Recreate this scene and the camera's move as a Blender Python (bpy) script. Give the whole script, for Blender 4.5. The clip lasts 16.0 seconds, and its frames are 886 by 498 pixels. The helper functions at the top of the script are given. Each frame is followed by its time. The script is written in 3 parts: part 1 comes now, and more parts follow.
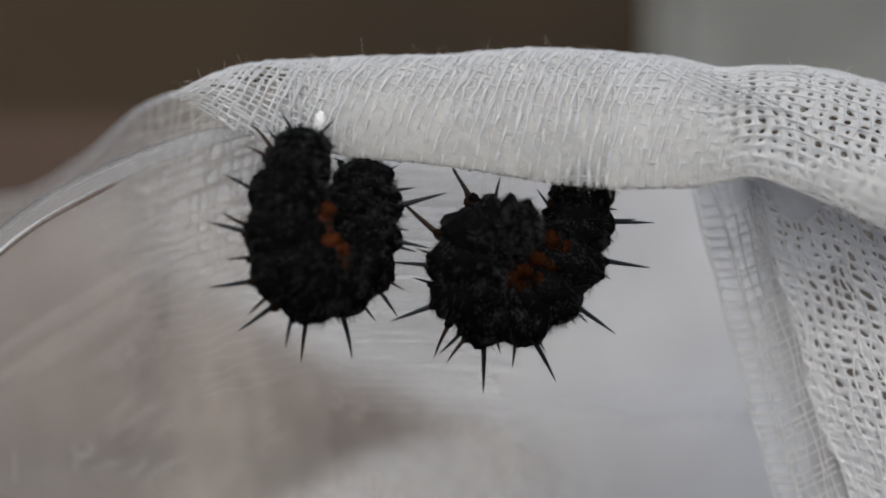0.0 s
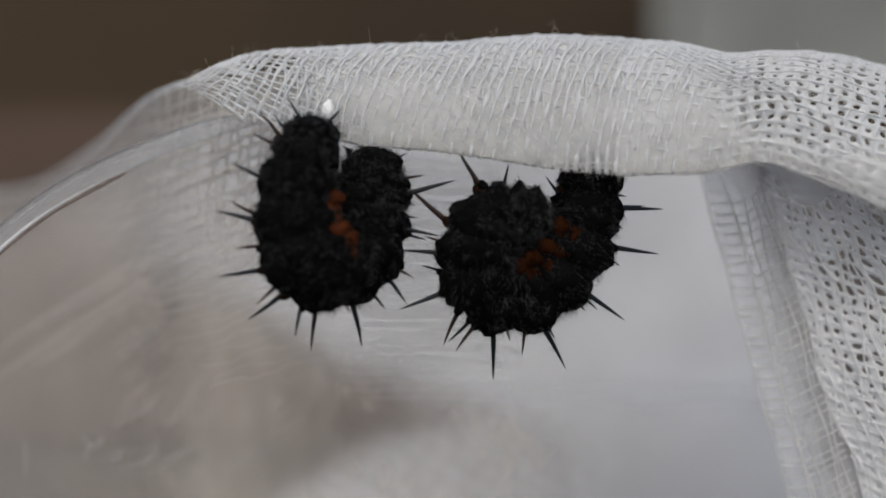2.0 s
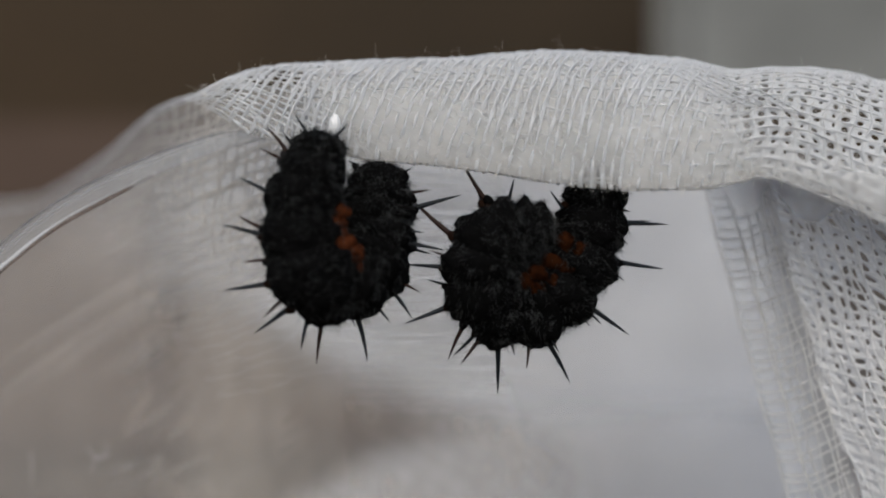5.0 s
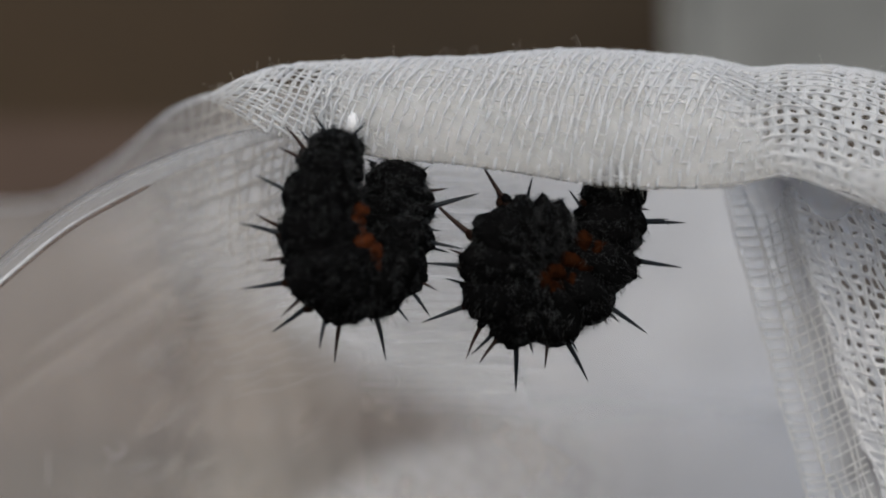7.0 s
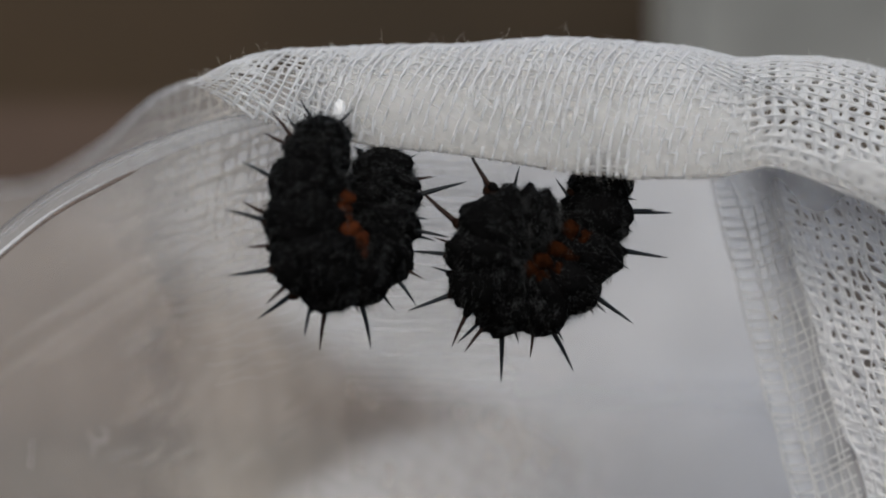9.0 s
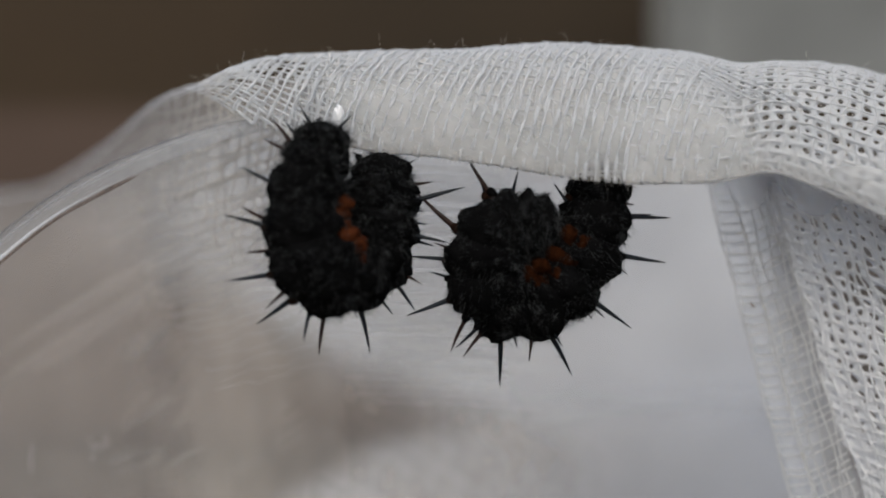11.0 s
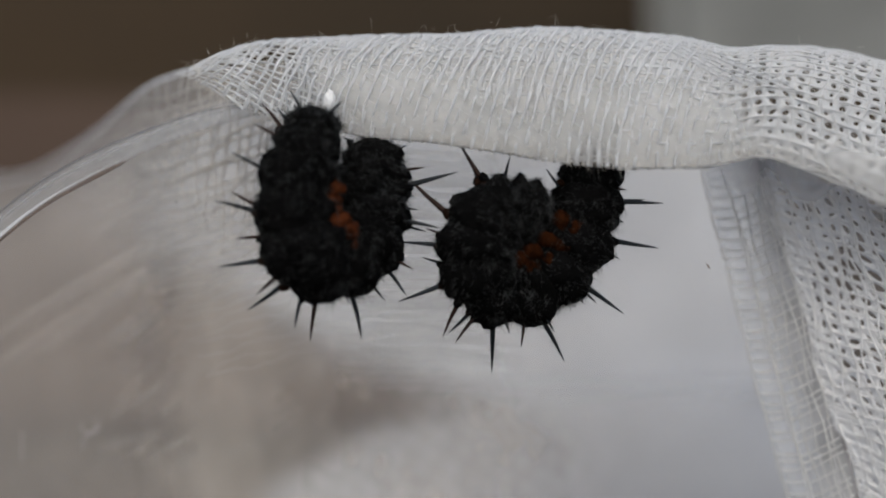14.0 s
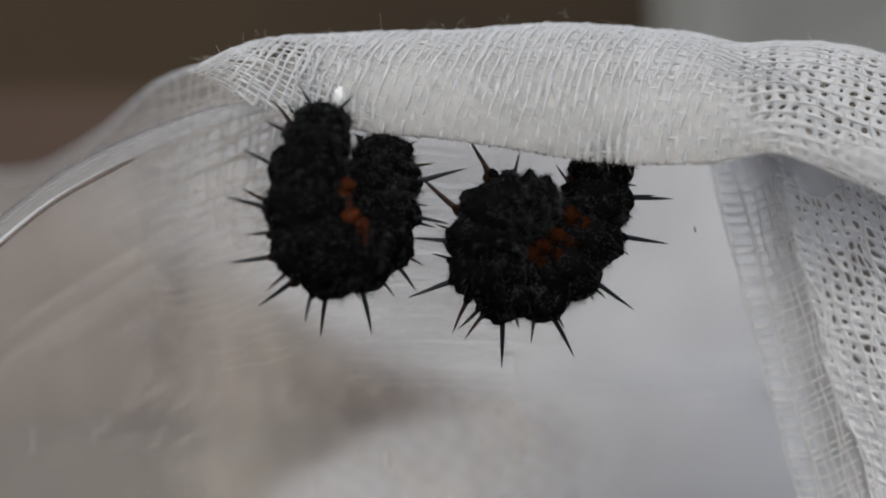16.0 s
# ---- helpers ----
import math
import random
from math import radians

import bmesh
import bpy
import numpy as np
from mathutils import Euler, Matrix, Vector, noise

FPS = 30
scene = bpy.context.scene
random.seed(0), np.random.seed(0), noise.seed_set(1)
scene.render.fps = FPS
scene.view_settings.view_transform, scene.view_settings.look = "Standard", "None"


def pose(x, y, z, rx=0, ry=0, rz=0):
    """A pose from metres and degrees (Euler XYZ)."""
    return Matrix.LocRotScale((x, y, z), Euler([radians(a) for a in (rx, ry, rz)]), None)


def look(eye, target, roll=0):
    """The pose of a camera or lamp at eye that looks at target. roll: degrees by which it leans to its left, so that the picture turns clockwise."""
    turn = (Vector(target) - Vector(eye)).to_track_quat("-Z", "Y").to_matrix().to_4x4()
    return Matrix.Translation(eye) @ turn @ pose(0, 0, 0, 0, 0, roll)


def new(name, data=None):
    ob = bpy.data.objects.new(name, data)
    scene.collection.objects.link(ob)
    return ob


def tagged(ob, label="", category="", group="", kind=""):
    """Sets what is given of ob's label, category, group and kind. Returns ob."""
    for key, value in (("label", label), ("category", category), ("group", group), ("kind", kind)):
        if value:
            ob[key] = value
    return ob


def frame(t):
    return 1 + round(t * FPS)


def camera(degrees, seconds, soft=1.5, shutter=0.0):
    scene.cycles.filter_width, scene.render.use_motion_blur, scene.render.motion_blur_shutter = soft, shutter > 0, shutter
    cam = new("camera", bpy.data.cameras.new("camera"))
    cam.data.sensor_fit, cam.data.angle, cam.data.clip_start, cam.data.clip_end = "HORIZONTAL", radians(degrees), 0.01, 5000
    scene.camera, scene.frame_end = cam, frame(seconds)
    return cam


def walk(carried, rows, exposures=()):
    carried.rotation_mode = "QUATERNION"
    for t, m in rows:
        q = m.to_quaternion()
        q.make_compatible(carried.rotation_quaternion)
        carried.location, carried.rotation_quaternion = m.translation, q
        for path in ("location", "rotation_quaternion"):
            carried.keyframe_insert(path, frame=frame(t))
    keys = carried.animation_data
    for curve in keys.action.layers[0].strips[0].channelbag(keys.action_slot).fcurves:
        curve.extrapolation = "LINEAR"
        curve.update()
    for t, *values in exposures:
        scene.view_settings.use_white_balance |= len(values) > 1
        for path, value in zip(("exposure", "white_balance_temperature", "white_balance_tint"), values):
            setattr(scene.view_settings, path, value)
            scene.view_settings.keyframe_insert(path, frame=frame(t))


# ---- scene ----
H = 0.10                      # height of the lens over the table
FOCAL = 784 / math.tan(radians(19.05))

# ---- camera ----
cam = camera(38.1, 16.0, soft=1.9)
cam.data.dof.use_dof = True
cam.data.dof.focus_distance = 0.1442
cam.data.dof.aperture_fstop = 7.5
# seconds, millimetres right, ahead, up, degrees of pitch, roll, yaw
PATH = [
    (0, -0.000, 0.000, 0.000, 0.000, -0.000, -0.000),
    (0.5, -0.249, 0.093, 0.001, -0.034, -0.028, -0.018),
    (1, -0.351, 0.076, -0.056, -0.147, 0.037, 0.084),
    (1.5, -0.414, 0.333, -0.272, -0.457, 0.271, 0.124),
    (2, -0.435, 0.011, -0.327, -0.420, 0.365, 0.226),
    (2.5, -0.287, -0.539, -0.267, -0.513, 0.426, -0.119),
    (3, 0.140, -0.741, -0.135, -0.638, 0.523, -0.716),
    (3.5, -0.049, -0.473, 0.015, -0.602, 0.423, -0.562),
    (4, -0.323, -0.545, 0.204, -0.201, 0.232, -0.272),
    (6.3, -1.431, -0.837, -0.017, 0.068, 0.345, 0.713),
    (6.5, -1.554, -0.789, -0.095, -0.015, 0.365, 0.590),
    (7, -1.785, -0.436, -0.070, 0.060, 0.211, 0.729),
    (7.5, -1.947, -0.268, -0.052, 0.047, 0.161, 0.921),
    (8, -2.050, -0.518, 0.163, 0.036, -0.150, 0.783),
    (8.5, -1.904, -0.207, 0.092, -0.060, -0.464, 0.615),
    (9, -1.733, -0.056, -0.046, -0.469, -0.268, 0.141),
    (9.2, -1.758, -0.195, -0.076, -0.512, -0.322, -0.078),
    (11.5, -1.450, -0.416, 0.168, -0.286, -0.219, 0.217),
    (12, -1.524, -0.204, 0.104, -0.358, -0.252, 0.093),
    (12.5, -1.529, -0.135, 0.058, -0.560, -0.198, -0.030),
    (13, -1.555, -0.090, 0.048, -0.679, -0.219, -0.108),
    (13.5, -1.487, -0.088, 0.194, -0.772, -0.195, -0.064),
    (14, -1.449, 0.098, 0.179, -0.975, -0.166, -0.169),
    (14.5, -1.511, 0.135, 0.022, -1.037, -0.196, -0.324),
    (15, -1.733, 0.051, -0.004, -1.055, -0.193, -0.373),
    (15.5, -1.896, 0.197, -0.082, -1.085, -0.055, -0.235),
    (16, -1.866, -0.017, 0.019, -1.093, -0.084, 0.101),
]
walk(cam, [(t, pose(x / 1000, y / 1000, H + z / 1000, 90 + p, r, w)) for t, x, y, z, p, r, w in PATH])

# ---- world and light ----
world = bpy.data.worlds.new("sky")
scene.world = world
world.use_nodes = True
wn = world.node_tree
sky = wn.nodes.new("ShaderNodeTexSky")
sky.sky_type = "NISHITA"
sky.sun_disc = False
sky.sun_elevation = radians(46)
sky.sun_rotation = radians(184)
sky.dust_density = 3.0
sky.air_density = 0.7
sky.ozone_density = 0.2
wn.nodes["Background"].inputs["Strength"].default_value = 0.15
wn.links.new(sky.outputs[0], wn.nodes["Background"].inputs["Color"])
sun = new("sun", bpy.data.lights.new("sun", "SUN"))
sun.data.energy = 1.8
sun.data.angle = radians(90)
sun.data.color = (1.0, 0.975, 0.94)
sun.matrix_world = look((-0.1, -1.4, 1.45), (0, 0, 0))
scene.view_settings.exposure = 0.03
scene.view_settings.use_white_balance = True
scene.view_settings.white_balance_temperature = 6480
scene.view_settings.white_balance_tint = 4.9


# ---- materials ----
def material(name, base, rough=0.8, metal=0.0, var=0.15, scale=400.0, bump=0.2, translucent=0.0, alpha=1.0,
             spec=0.3, coarse=None, tint=None, island=False, density=False):
    """A procedural surface: base colour varied at two scales, fine relief, optional light through it."""
    m = bpy.data.materials.new(name)
    m.use_nodes = True
    nt = m.node_tree
    b = nt.nodes["Principled BSDF"]
    b.inputs["Roughness"].default_value = rough
    b.inputs["Metallic"].default_value = metal
    b.inputs["Specular IOR Level"].default_value = spec
    co = nt.nodes.new("ShaderNodeTexCoord")
    fine = nt.nodes.new("ShaderNodeTexNoise")
    fine.inputs["Scale"].default_value = scale
    fine.inputs["Detail"].default_value = 4
    big = nt.nodes.new("ShaderNodeTexNoise")
    big.inputs["Scale"].default_value = coarse or scale / 9
    nt.links.new(co.outputs["Object"], fine.inputs["Vector"])
    nt.links.new(co.outputs["Object"], big.inputs["Vector"])
    mix = nt.nodes.new("ShaderNodeMix")
    mix.data_type = "RGBA"
    lo = [c * (1 - var) for c in base]
    hi = [min(1, c * (1 + var)) for c in (tint or base)]
    mix.inputs["A"].default_value = (*lo, 1)
    mix.inputs["B"].default_value = (*hi, 1)
    ad = nt.nodes.new("ShaderNodeMath")
    ad.operation = "MULTIPLY_ADD"
    ad.inputs[1].default_value = 0.55
    nt.links.new(fine.outputs[0], ad.inputs[0])
    half = nt.nodes.new("ShaderNodeMath")
    half.operation = "MULTIPLY_ADD"
    half.inputs[1].default_value = 1.6
    half.inputs[2].default_value = -0.6
    nt.links.new(big.outputs[0], half.inputs[0])
    nt.links.new(half.outputs[0], ad.inputs[2])
    ad.use_clamp = True
    fac = ad.outputs[0]
    if island:
        geo = nt.nodes.new("ShaderNodeNewGeometry")
        mm = nt.nodes.new("ShaderNodeMath")
        mm.operation = "MULTIPLY_ADD"
        mm.inputs[1].default_value = 0.7
        nt.links.new(geo.outputs["Random Per Island"], mm.inputs[0])
        hh = nt.nodes.new("ShaderNodeMath")
        hh.operation = "MULTIPLY"
        hh.inputs[1].default_value = 0.3
        nt.links.new(fac, hh.inputs[0])
        nt.links.new(hh.outputs[0], mm.inputs[2])
        fac = mm.outputs[0]
    nt.links.new(fac, mix.inputs["Factor"])
    nt.links.new(mix.outputs["Result"], b.inputs["Base Color"])
    if bump:
        bp = nt.nodes.new("ShaderNodeBump")
        bp.inputs["Strength"].default_value = bump
        bp.inputs["Distance"].default_value = 0.0003
        nt.links.new(fine.outputs[0], bp.inputs["Height"])
        nt.links.new(bp.outputs[0], b.inputs["Normal"])
    out = nt.nodes["Material Output"]
    surf = b.outputs[0]
    if translucent:
        tr = nt.nodes.new("ShaderNodeBsdfTranslucent")
        nt.links.new(mix.outputs["Result"], tr.inputs["Color"])
        ms = nt.nodes.new("ShaderNodeMixShader")
        ms.inputs[0].default_value = translucent
        nt.links.new(surf, ms.inputs[1])
        nt.links.new(tr.outputs[0], ms.inputs[2])
        surf = ms.outputs[0]
    if alpha < 1:
        tp = nt.nodes.new("ShaderNodeBsdfTransparent")
        ms = nt.nodes.new("ShaderNodeMixShader")
        ms.inputs[0].default_value = alpha
        if density:
            woven_ = nt.nodes.new("ShaderNodeAttribute")
            woven_.attribute_name = "closeness"
            mul = nt.nodes.new("ShaderNodeMath")
            mul.operation = "MULTIPLY"
            mul.inputs[1].default_value = alpha
            nt.links.new(woven_.outputs["Fac"], mul.inputs[0])
            nt.links.new(mul.outputs[0], ms.inputs[0])
        nt.links.new(tp.outputs[0], ms.inputs[1])
        nt.links.new(surf, ms.inputs[2])
        surf = ms.outputs[0]
    nt.links.new(surf, out.inputs["Surface"])
    return m


# roll cottons set darker, panel and drape cottons lighter: shading balanced by colour
COTTON = material("cotton_thread", (0.715, 0.725, 0.745), 0.9, var=0.05, scale=2500, bump=0.3, translucent=0.5, spec=0.05, island=True)
COTTON_FINE = material("cotton_back_thread", (0.78, 0.785, 0.80), 0.9, var=0.08, scale=2500, bump=0.2, translucent=0.45, spec=0.1, island=True)
# same cotton, lightened to offset the roll's shadow on the panel
PALE = material("brightened_thread", (0.87, 0.87, 0.88), 0.9, var=0.05, scale=2500, bump=0.3, translucent=0.55, spec=0.05, island=True)
# grey tone carries the shade of the rungs against bright cloth
RUNG = material("shaded_rung_thread", (0.71, 0.71, 0.70), 0.9, var=0.1, scale=2500, bump=0.2, translucent=0.4, spec=0.05, island=True)
# darker than the other threads: their backlit shade is in the colour
NET = material("shaded_net_thread", (0.63, 0.61, 0.585), 0.9, var=0.1, scale=2500, bump=0.2, translucent=0.4, spec=0.05, island=True)
LINER = material("liner_cotton", (0.75, 0.745, 0.74), 0.95, var=0.05, scale=500, bump=0.3, translucent=0.5, alpha=0.86, spec=0.05, density=True)
DRAPE = material("drape_cotton", (0.855, 0.86, 0.88), 0.95, var=0.10, scale=260, bump=0.5, translucent=0.5, alpha=0.97, spec=0.05, coarse=38, density=True)
HAZE = material("haze_cotton", (0.74, 0.735, 0.73), 0.95, var=0.08, scale=300, bump=0.2, translucent=0.5, alpha=0.90, spec=0.05, density=True)
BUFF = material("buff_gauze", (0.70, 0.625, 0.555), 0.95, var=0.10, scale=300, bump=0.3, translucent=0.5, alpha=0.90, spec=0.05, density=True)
FOLD = material("fold_cotton", (0.84, 0.83, 0.82), 0.95, var=0.06, scale=300, bump=0.3, translucent=0.65, alpha=0.30, spec=0.05)
# warm tint stands in for warm light bounced onto the cloth
VEIL = material("veil_cotton", (0.80, 0.755, 0.705), 0.95, var=0.08, scale=300, bump=0.2, translucent=0.5, alpha=0.90, spec=0.05, density=True)
PLASTIC = material("clear_plastic", (0.42, 0.43, 0.45), 0.35, var=0.1, scale=120, bump=0.05, translucent=0.3, alpha=0.26, spec=0.6)
SMOKE = material("smoky_plastic", (0.16, 0.16, 0.165), 0.3, var=0.2, scale=500, bump=0.05, alpha=0.38, spec=0.3)
# brown refracted from the wall by the rim, painted as a tint
RIM_REFRACTION = material("painted_refraction", (0.10, 0.062, 0.045), 0.3, var=0.3, scale=500, bump=0.05, alpha=0.50, spec=0.12)
# the highlight on the rim's lower lip, put into the colour
LIP_GLINT = material("painted_glint", (0.86, 0.87, 0.90), 0.15, var=0.06, scale=500, bump=0.05, spec=0.7, alpha=0.38)
SKIN = material("black_skin", (0.0026, 0.0026, 0.0027), 0.95, var=0.6, scale=2600, bump=0.9, spec=0.02, coarse=350)
SPINE = material("black_spine", (0.004, 0.0065, 0.0095), 0.45, var=0.5, scale=900, bump=0.1, spec=0.18)
SPINE_RED = material("brown_spine", (0.016, 0.0065, 0.0042), 0.5, var=0.5, scale=900, bump=0.1, spec=0.12)
HAIR = material("pale_hair", (0.036, 0.0375, 0.039), 0.6, var=0.95, scale=900, bump=0.0, spec=0.2, translucent=0.2, island=True)
ORANGE = material("orange_proleg", (0.0130, 0.0038, 0.0011), 0.9, var=0.85, scale=2200, bump=0.8, spec=0.02, coarse=900)
ORANGE_LIGHT = material("bright_orange_proleg", (0.036, 0.0100, 0.0034), 0.9, var=0.9, scale=2200, bump=0.9, spec=0.03, coarse=800)
WART = material("brown_wart", (0.0085, 0.0036, 0.0018), 0.8, var=0.7, scale=1500, bump=0.5, spec=0.05)
SILK = material("silk", (0.85, 0.85, 0.86), 0.6, var=0.04, scale=1500, bump=0.4, translucent=0.3)
FIBRE = material("cotton_fibre", (0.75, 0.72, 0.68), 0.7, var=0.15, scale=900, bump=0.0, translucent=0.4, island=True)
BROWN = material("brown_wall", (0.0210, 0.0130, 0.0046), 0.8, var=0.25, scale=30, bump=0.3, coarse=3.5, tint=(0.0300, 0.0178, 0.0075))
BOXWOOD = material("reddish_brown_box", (0.064, 0.0415, 0.0305), 0.8, var=0.2, scale=30, bump=0.3, coarse=6)
GREY = material("grey_board", (0.138, 0.141, 0.138), 0.7, var=0.34, scale=25, bump=0.2, coarse=15)
TABLE = material("table_wood", (0.055, 0.041, 0.029), 0.7, var=0.3, scale=60, bump=0.2, coarse=8)
BUG = material("brown_insect", (0.13, 0.085, 0.055), 0.6, var=0.3, scale=3000, bump=0.1)


# ---- geometry helpers ----
def at(px, py, d):
    """The place at depth d on the line through a point of the first view."""
    return np.stack(np.broadcast_arrays((np.asarray(px) - 784) / FOCAL * d, d, H + (441 - np.asarray(py)) / FOCAL * d), -1)


def soft_curve(xs, ys, width=40.0):
    """A smooth line through a few knots."""
    xs, ys = np.array(xs, float), np.array(ys, float)
    offs = np.linspace(-1, 1, 9) * width

    def f(x):
        x = np.asarray(x, float)
        lo = ys[0] + (x[..., None] + offs - xs[0]) * (ys[1] - ys[0]) / (xs[1] - xs[0])
        hi = ys[-1] + (x[..., None] + offs - xs[-1]) * (ys[-1] - ys[-2]) / (xs[-1] - xs[-2])
        v = np.interp(x[..., None] + offs, xs, ys)
        v = np.where(x[..., None] + offs < xs[0], lo, v)
        v = np.where(x[..., None] + offs > xs[-1], hi, v)
        return v.mean(-1)
    return f


def mesh_of(name, verts, faces, mat, smooth=True):
    me = bpy.data.meshes.new(name)
    me.from_pydata([tuple(v) for v in verts], [], faces)
    me.materials.append(mat)
    if smooth:
        me.polygons.foreach_set("use_smooth", [True] * len(me.polygons))
    me.update()
    return me


def part(name, me, parent, label="", kind=""):
    ob = new(name, me)
    ob.parent = parent
    return tagged(ob, label, kind=kind)


class Tubes:
    """Collects thin tubes and turns them into one mesh."""

    def __init__(self, sides=5):
        self.v, self.f, self.n, self.sides = [], [], 0, sides

    def add(self, pts, rad, flat=1.0):
        pts = np.asarray(pts, float)
        k = self.sides
        rad = np.broadcast_to(np.asarray(rad, float), (len(pts),))
        tan = np.gradient(pts, axis=0)
        tan /= np.linalg.norm(tan, axis=1, keepdims=True) + 1e-12
        ref = np.array([0.0, 1.0, 0.0]) if abs(tan[:, 1]).mean() < 0.8 else np.array([1.0, 0.0, 0.0])
        a = np.cross(tan, ref)
        a /= np.linalg.norm(a, axis=1, keepdims=True) + 1e-12
        b = np.cross(tan, a)
        ang = np.linspace(0, 2 * math.pi, k, endpoint=False)
        ring = pts[:, None] + rad[:, None, None] * (a[:, None] * np.cos(ang)[None, :, None] + flat * b[:, None] * np.sin(ang)[None, :, None])
        self.v.append(ring.reshape(-1, 3))
        o = self.n
        m = len(pts)
        for i in range(m - 1):
            for j in range(k):
                j2 = (j + 1) % k
                self.f.append((o + i * k + j, o + i * k + j2, o + (i + 1) * k + j2, o + (i + 1) * k + j))
        self.f.append(tuple(o + j for j in range(k))[::-1])
        self.f.append(tuple(o + (m - 1) * k + j for j in range(k)))
        self.n += m * k

    def mesh(self, name, mat):
        return mesh_of(name, np.concatenate(self.v), self.f, mat)


def sheet(name, grid, mat, thick=0.0, density=None):
    """A sheet from a grid of points: a single sheer cloth, or a body with thickness; density is how closely the cloth is woven."""
    r, c, _ = grid.shape
    if not thick:
        q = [(i * c + j, i * c + j + 1, (i + 1) * c + j + 1, (i + 1) * c + j) for i in range(r - 1) for j in range(c - 1)]
        me = mesh_of(name, grid.reshape(-1, 3), q, mat)
        if density is not None:
            woven = me.attributes.new("closeness", "FLOAT", "POINT")
            woven.data.foreach_set("value", np.clip(np.broadcast_to(density, (r, c)), 0, 1).reshape(-1).astype(np.float32))
        return me
    gu, gv = np.gradient(grid, axis=0), np.gradient(grid, axis=1)
    nrm = np.cross(gu, gv)
    nrm /= np.linalg.norm(nrm, axis=2, keepdims=True) + 1e-12
    v = np.concatenate([(grid + nrm * thick / 2).reshape(-1, 3), (grid - nrm * thick / 2).reshape(-1, 3)])
    n = r * c
    f = []
    for i in range(r - 1):
        for j in range(c - 1):
            q = (i * c + j, i * c + j + 1, (i + 1) * c + j + 1, (i + 1) * c + j)
            f.append(q)
            f.append(tuple(n + k for k in q[::-1]))
    rim = [i * c for i in range(r)] + [(r - 1) * c + j for j in range(1, c)] + [i * c + c - 1 for i in range(r - 2, -1, -1)] + [j for j in range(c - 2, 0, -1)]
    for k in range(len(rim)):
        p, q = rim[k], rim[(k + 1) % len(rim)]
        f.append((p, q, n + q, n + p))
    return mesh_of(name, v, f, mat)


def ease(x):
    """Soft start and end of a run from 0 to 1."""
    return x * x * (3 - 2 * x)


def smooth_noise(x, y, seed, scale):
    """Gentle repeatable waviness of arrays."""
    x, y = np.broadcast_arrays(np.asarray(x, float), np.asarray(y, float))
    s = np.zeros(x.shape)
    rs = np.random.RandomState(seed)
    for _ in range(5):
        a, b, ph = rs.normal(size=2).tolist() + [rs.uniform(0, 6.28)]
        s = s + np.sin((a * x + b * y) / scale + ph)
    return s / 2.5


# ---- setting: table, wall and board behind ----
def slab(name, lo, hi, mat, bevel=0.002):
    bm = bmesh.new()
    bmesh.ops.create_cube(bm, size=1)
    for v in bm.verts:
        v.co = [lo[i] + (v.co[i] + 0.5) * (hi[i] - lo[i]) for i in range(3)]
    bmesh.ops.bevel(bm, geom=bm.edges[:], offset=bevel, segments=2, affect="EDGES")
    me = bpy.data.meshes.new(name)
    bm.to_mesh(me)
    bm.free()
    me.materials.append(mat)
    return new(name, me)


tagged(slab("ground", (-20, -20, -0.04), (20, 20, 0.0), TABLE), "plain brown wooden surface under the cloth", "table top", kind="structure")
tagged(slab("wall_back", (-3, 0.70, 0.0), (3, 0.75, 0.28), BROWN), "low dark brown wooden wall far out of focus", "wall", kind="structure")
tagged(slab("grey_board", (0.099, 0.60, 0.0), (0.75, 0.63, 0.26), GREY, 0.013), "pale grey board leaning in front of the wall, out of focus", "board")
tagged(slab("brown_box", (-0.9, 0.58, 0.0), (0.010, 0.66, 0.160), BOXWOOD, 0.012), "reddish brown wooden box before the wall, out of focus", "box")
# added board, otherwise hidden, that turns the gauze holes brown
tagged(slab("low_board", (0.03, 0.55, 0.0), (0.9, 0.57, 0.164), BROWN, 0.004), "dark brown board added as ground behind the gauze holes", "board")

# ---- gauze roll: the folded edge of the cloth ----
ROLL_TOP = soft_curve([290, 320, 350, 420, 500, 640, 800, 870, 950, 1060, 1120, 1200, 1275, 1340, 1400, 1470, 1568, 1720],
                      [176, 160, 144, 118, 108, 103, 98, 92, 86, 91, 97, 103, 123, 117, 117, 124, 150, 215], 22)
ROLL_LOW = soft_curve([290, 320, 440, 560, 640, 740, 850, 950, 1085, 1150, 1250, 1330, 1450, 1568, 1720],
                      [168, 182, 240, 268, 282, 290, 303, 320, 334, 336, 325, 310, 350, 410, 480], 25)
ROLL_DEPTH = soft_curve([200, 340, 540, 800, 1000, 1300, 1720], [0.1500, 0.1470, 0.1440, 0.1412, 0.1402, 0.1402, 0.1400], 60)


def roll(u, v, lift=0.0):
    """A point of the roll: u along it, v from its lower edge (0) over the top (1) and down behind."""
    a = np.asarray(v) * math.pi / 2
    h = ROLL_LOW(u) - ROLL_TOP(u)
    low, d0 = ROLL_LOW(u), ROLL_DEPTH(u)
    hm = h * d0 / FOCAL
    d = d0 + hm * 0.75 * (1 - np.cos(a)) - 0.0006 * np.sin(2 * a) + lift * np.cos(a)
    py = low - h * np.sin(a) * 1.0 + lift * 2000 * np.sin(a) + 2.0 * smooth_noise(u, np.asarray(v) * 200, 3, 60.0) * np.cos(a)
    return at(u, py, d)


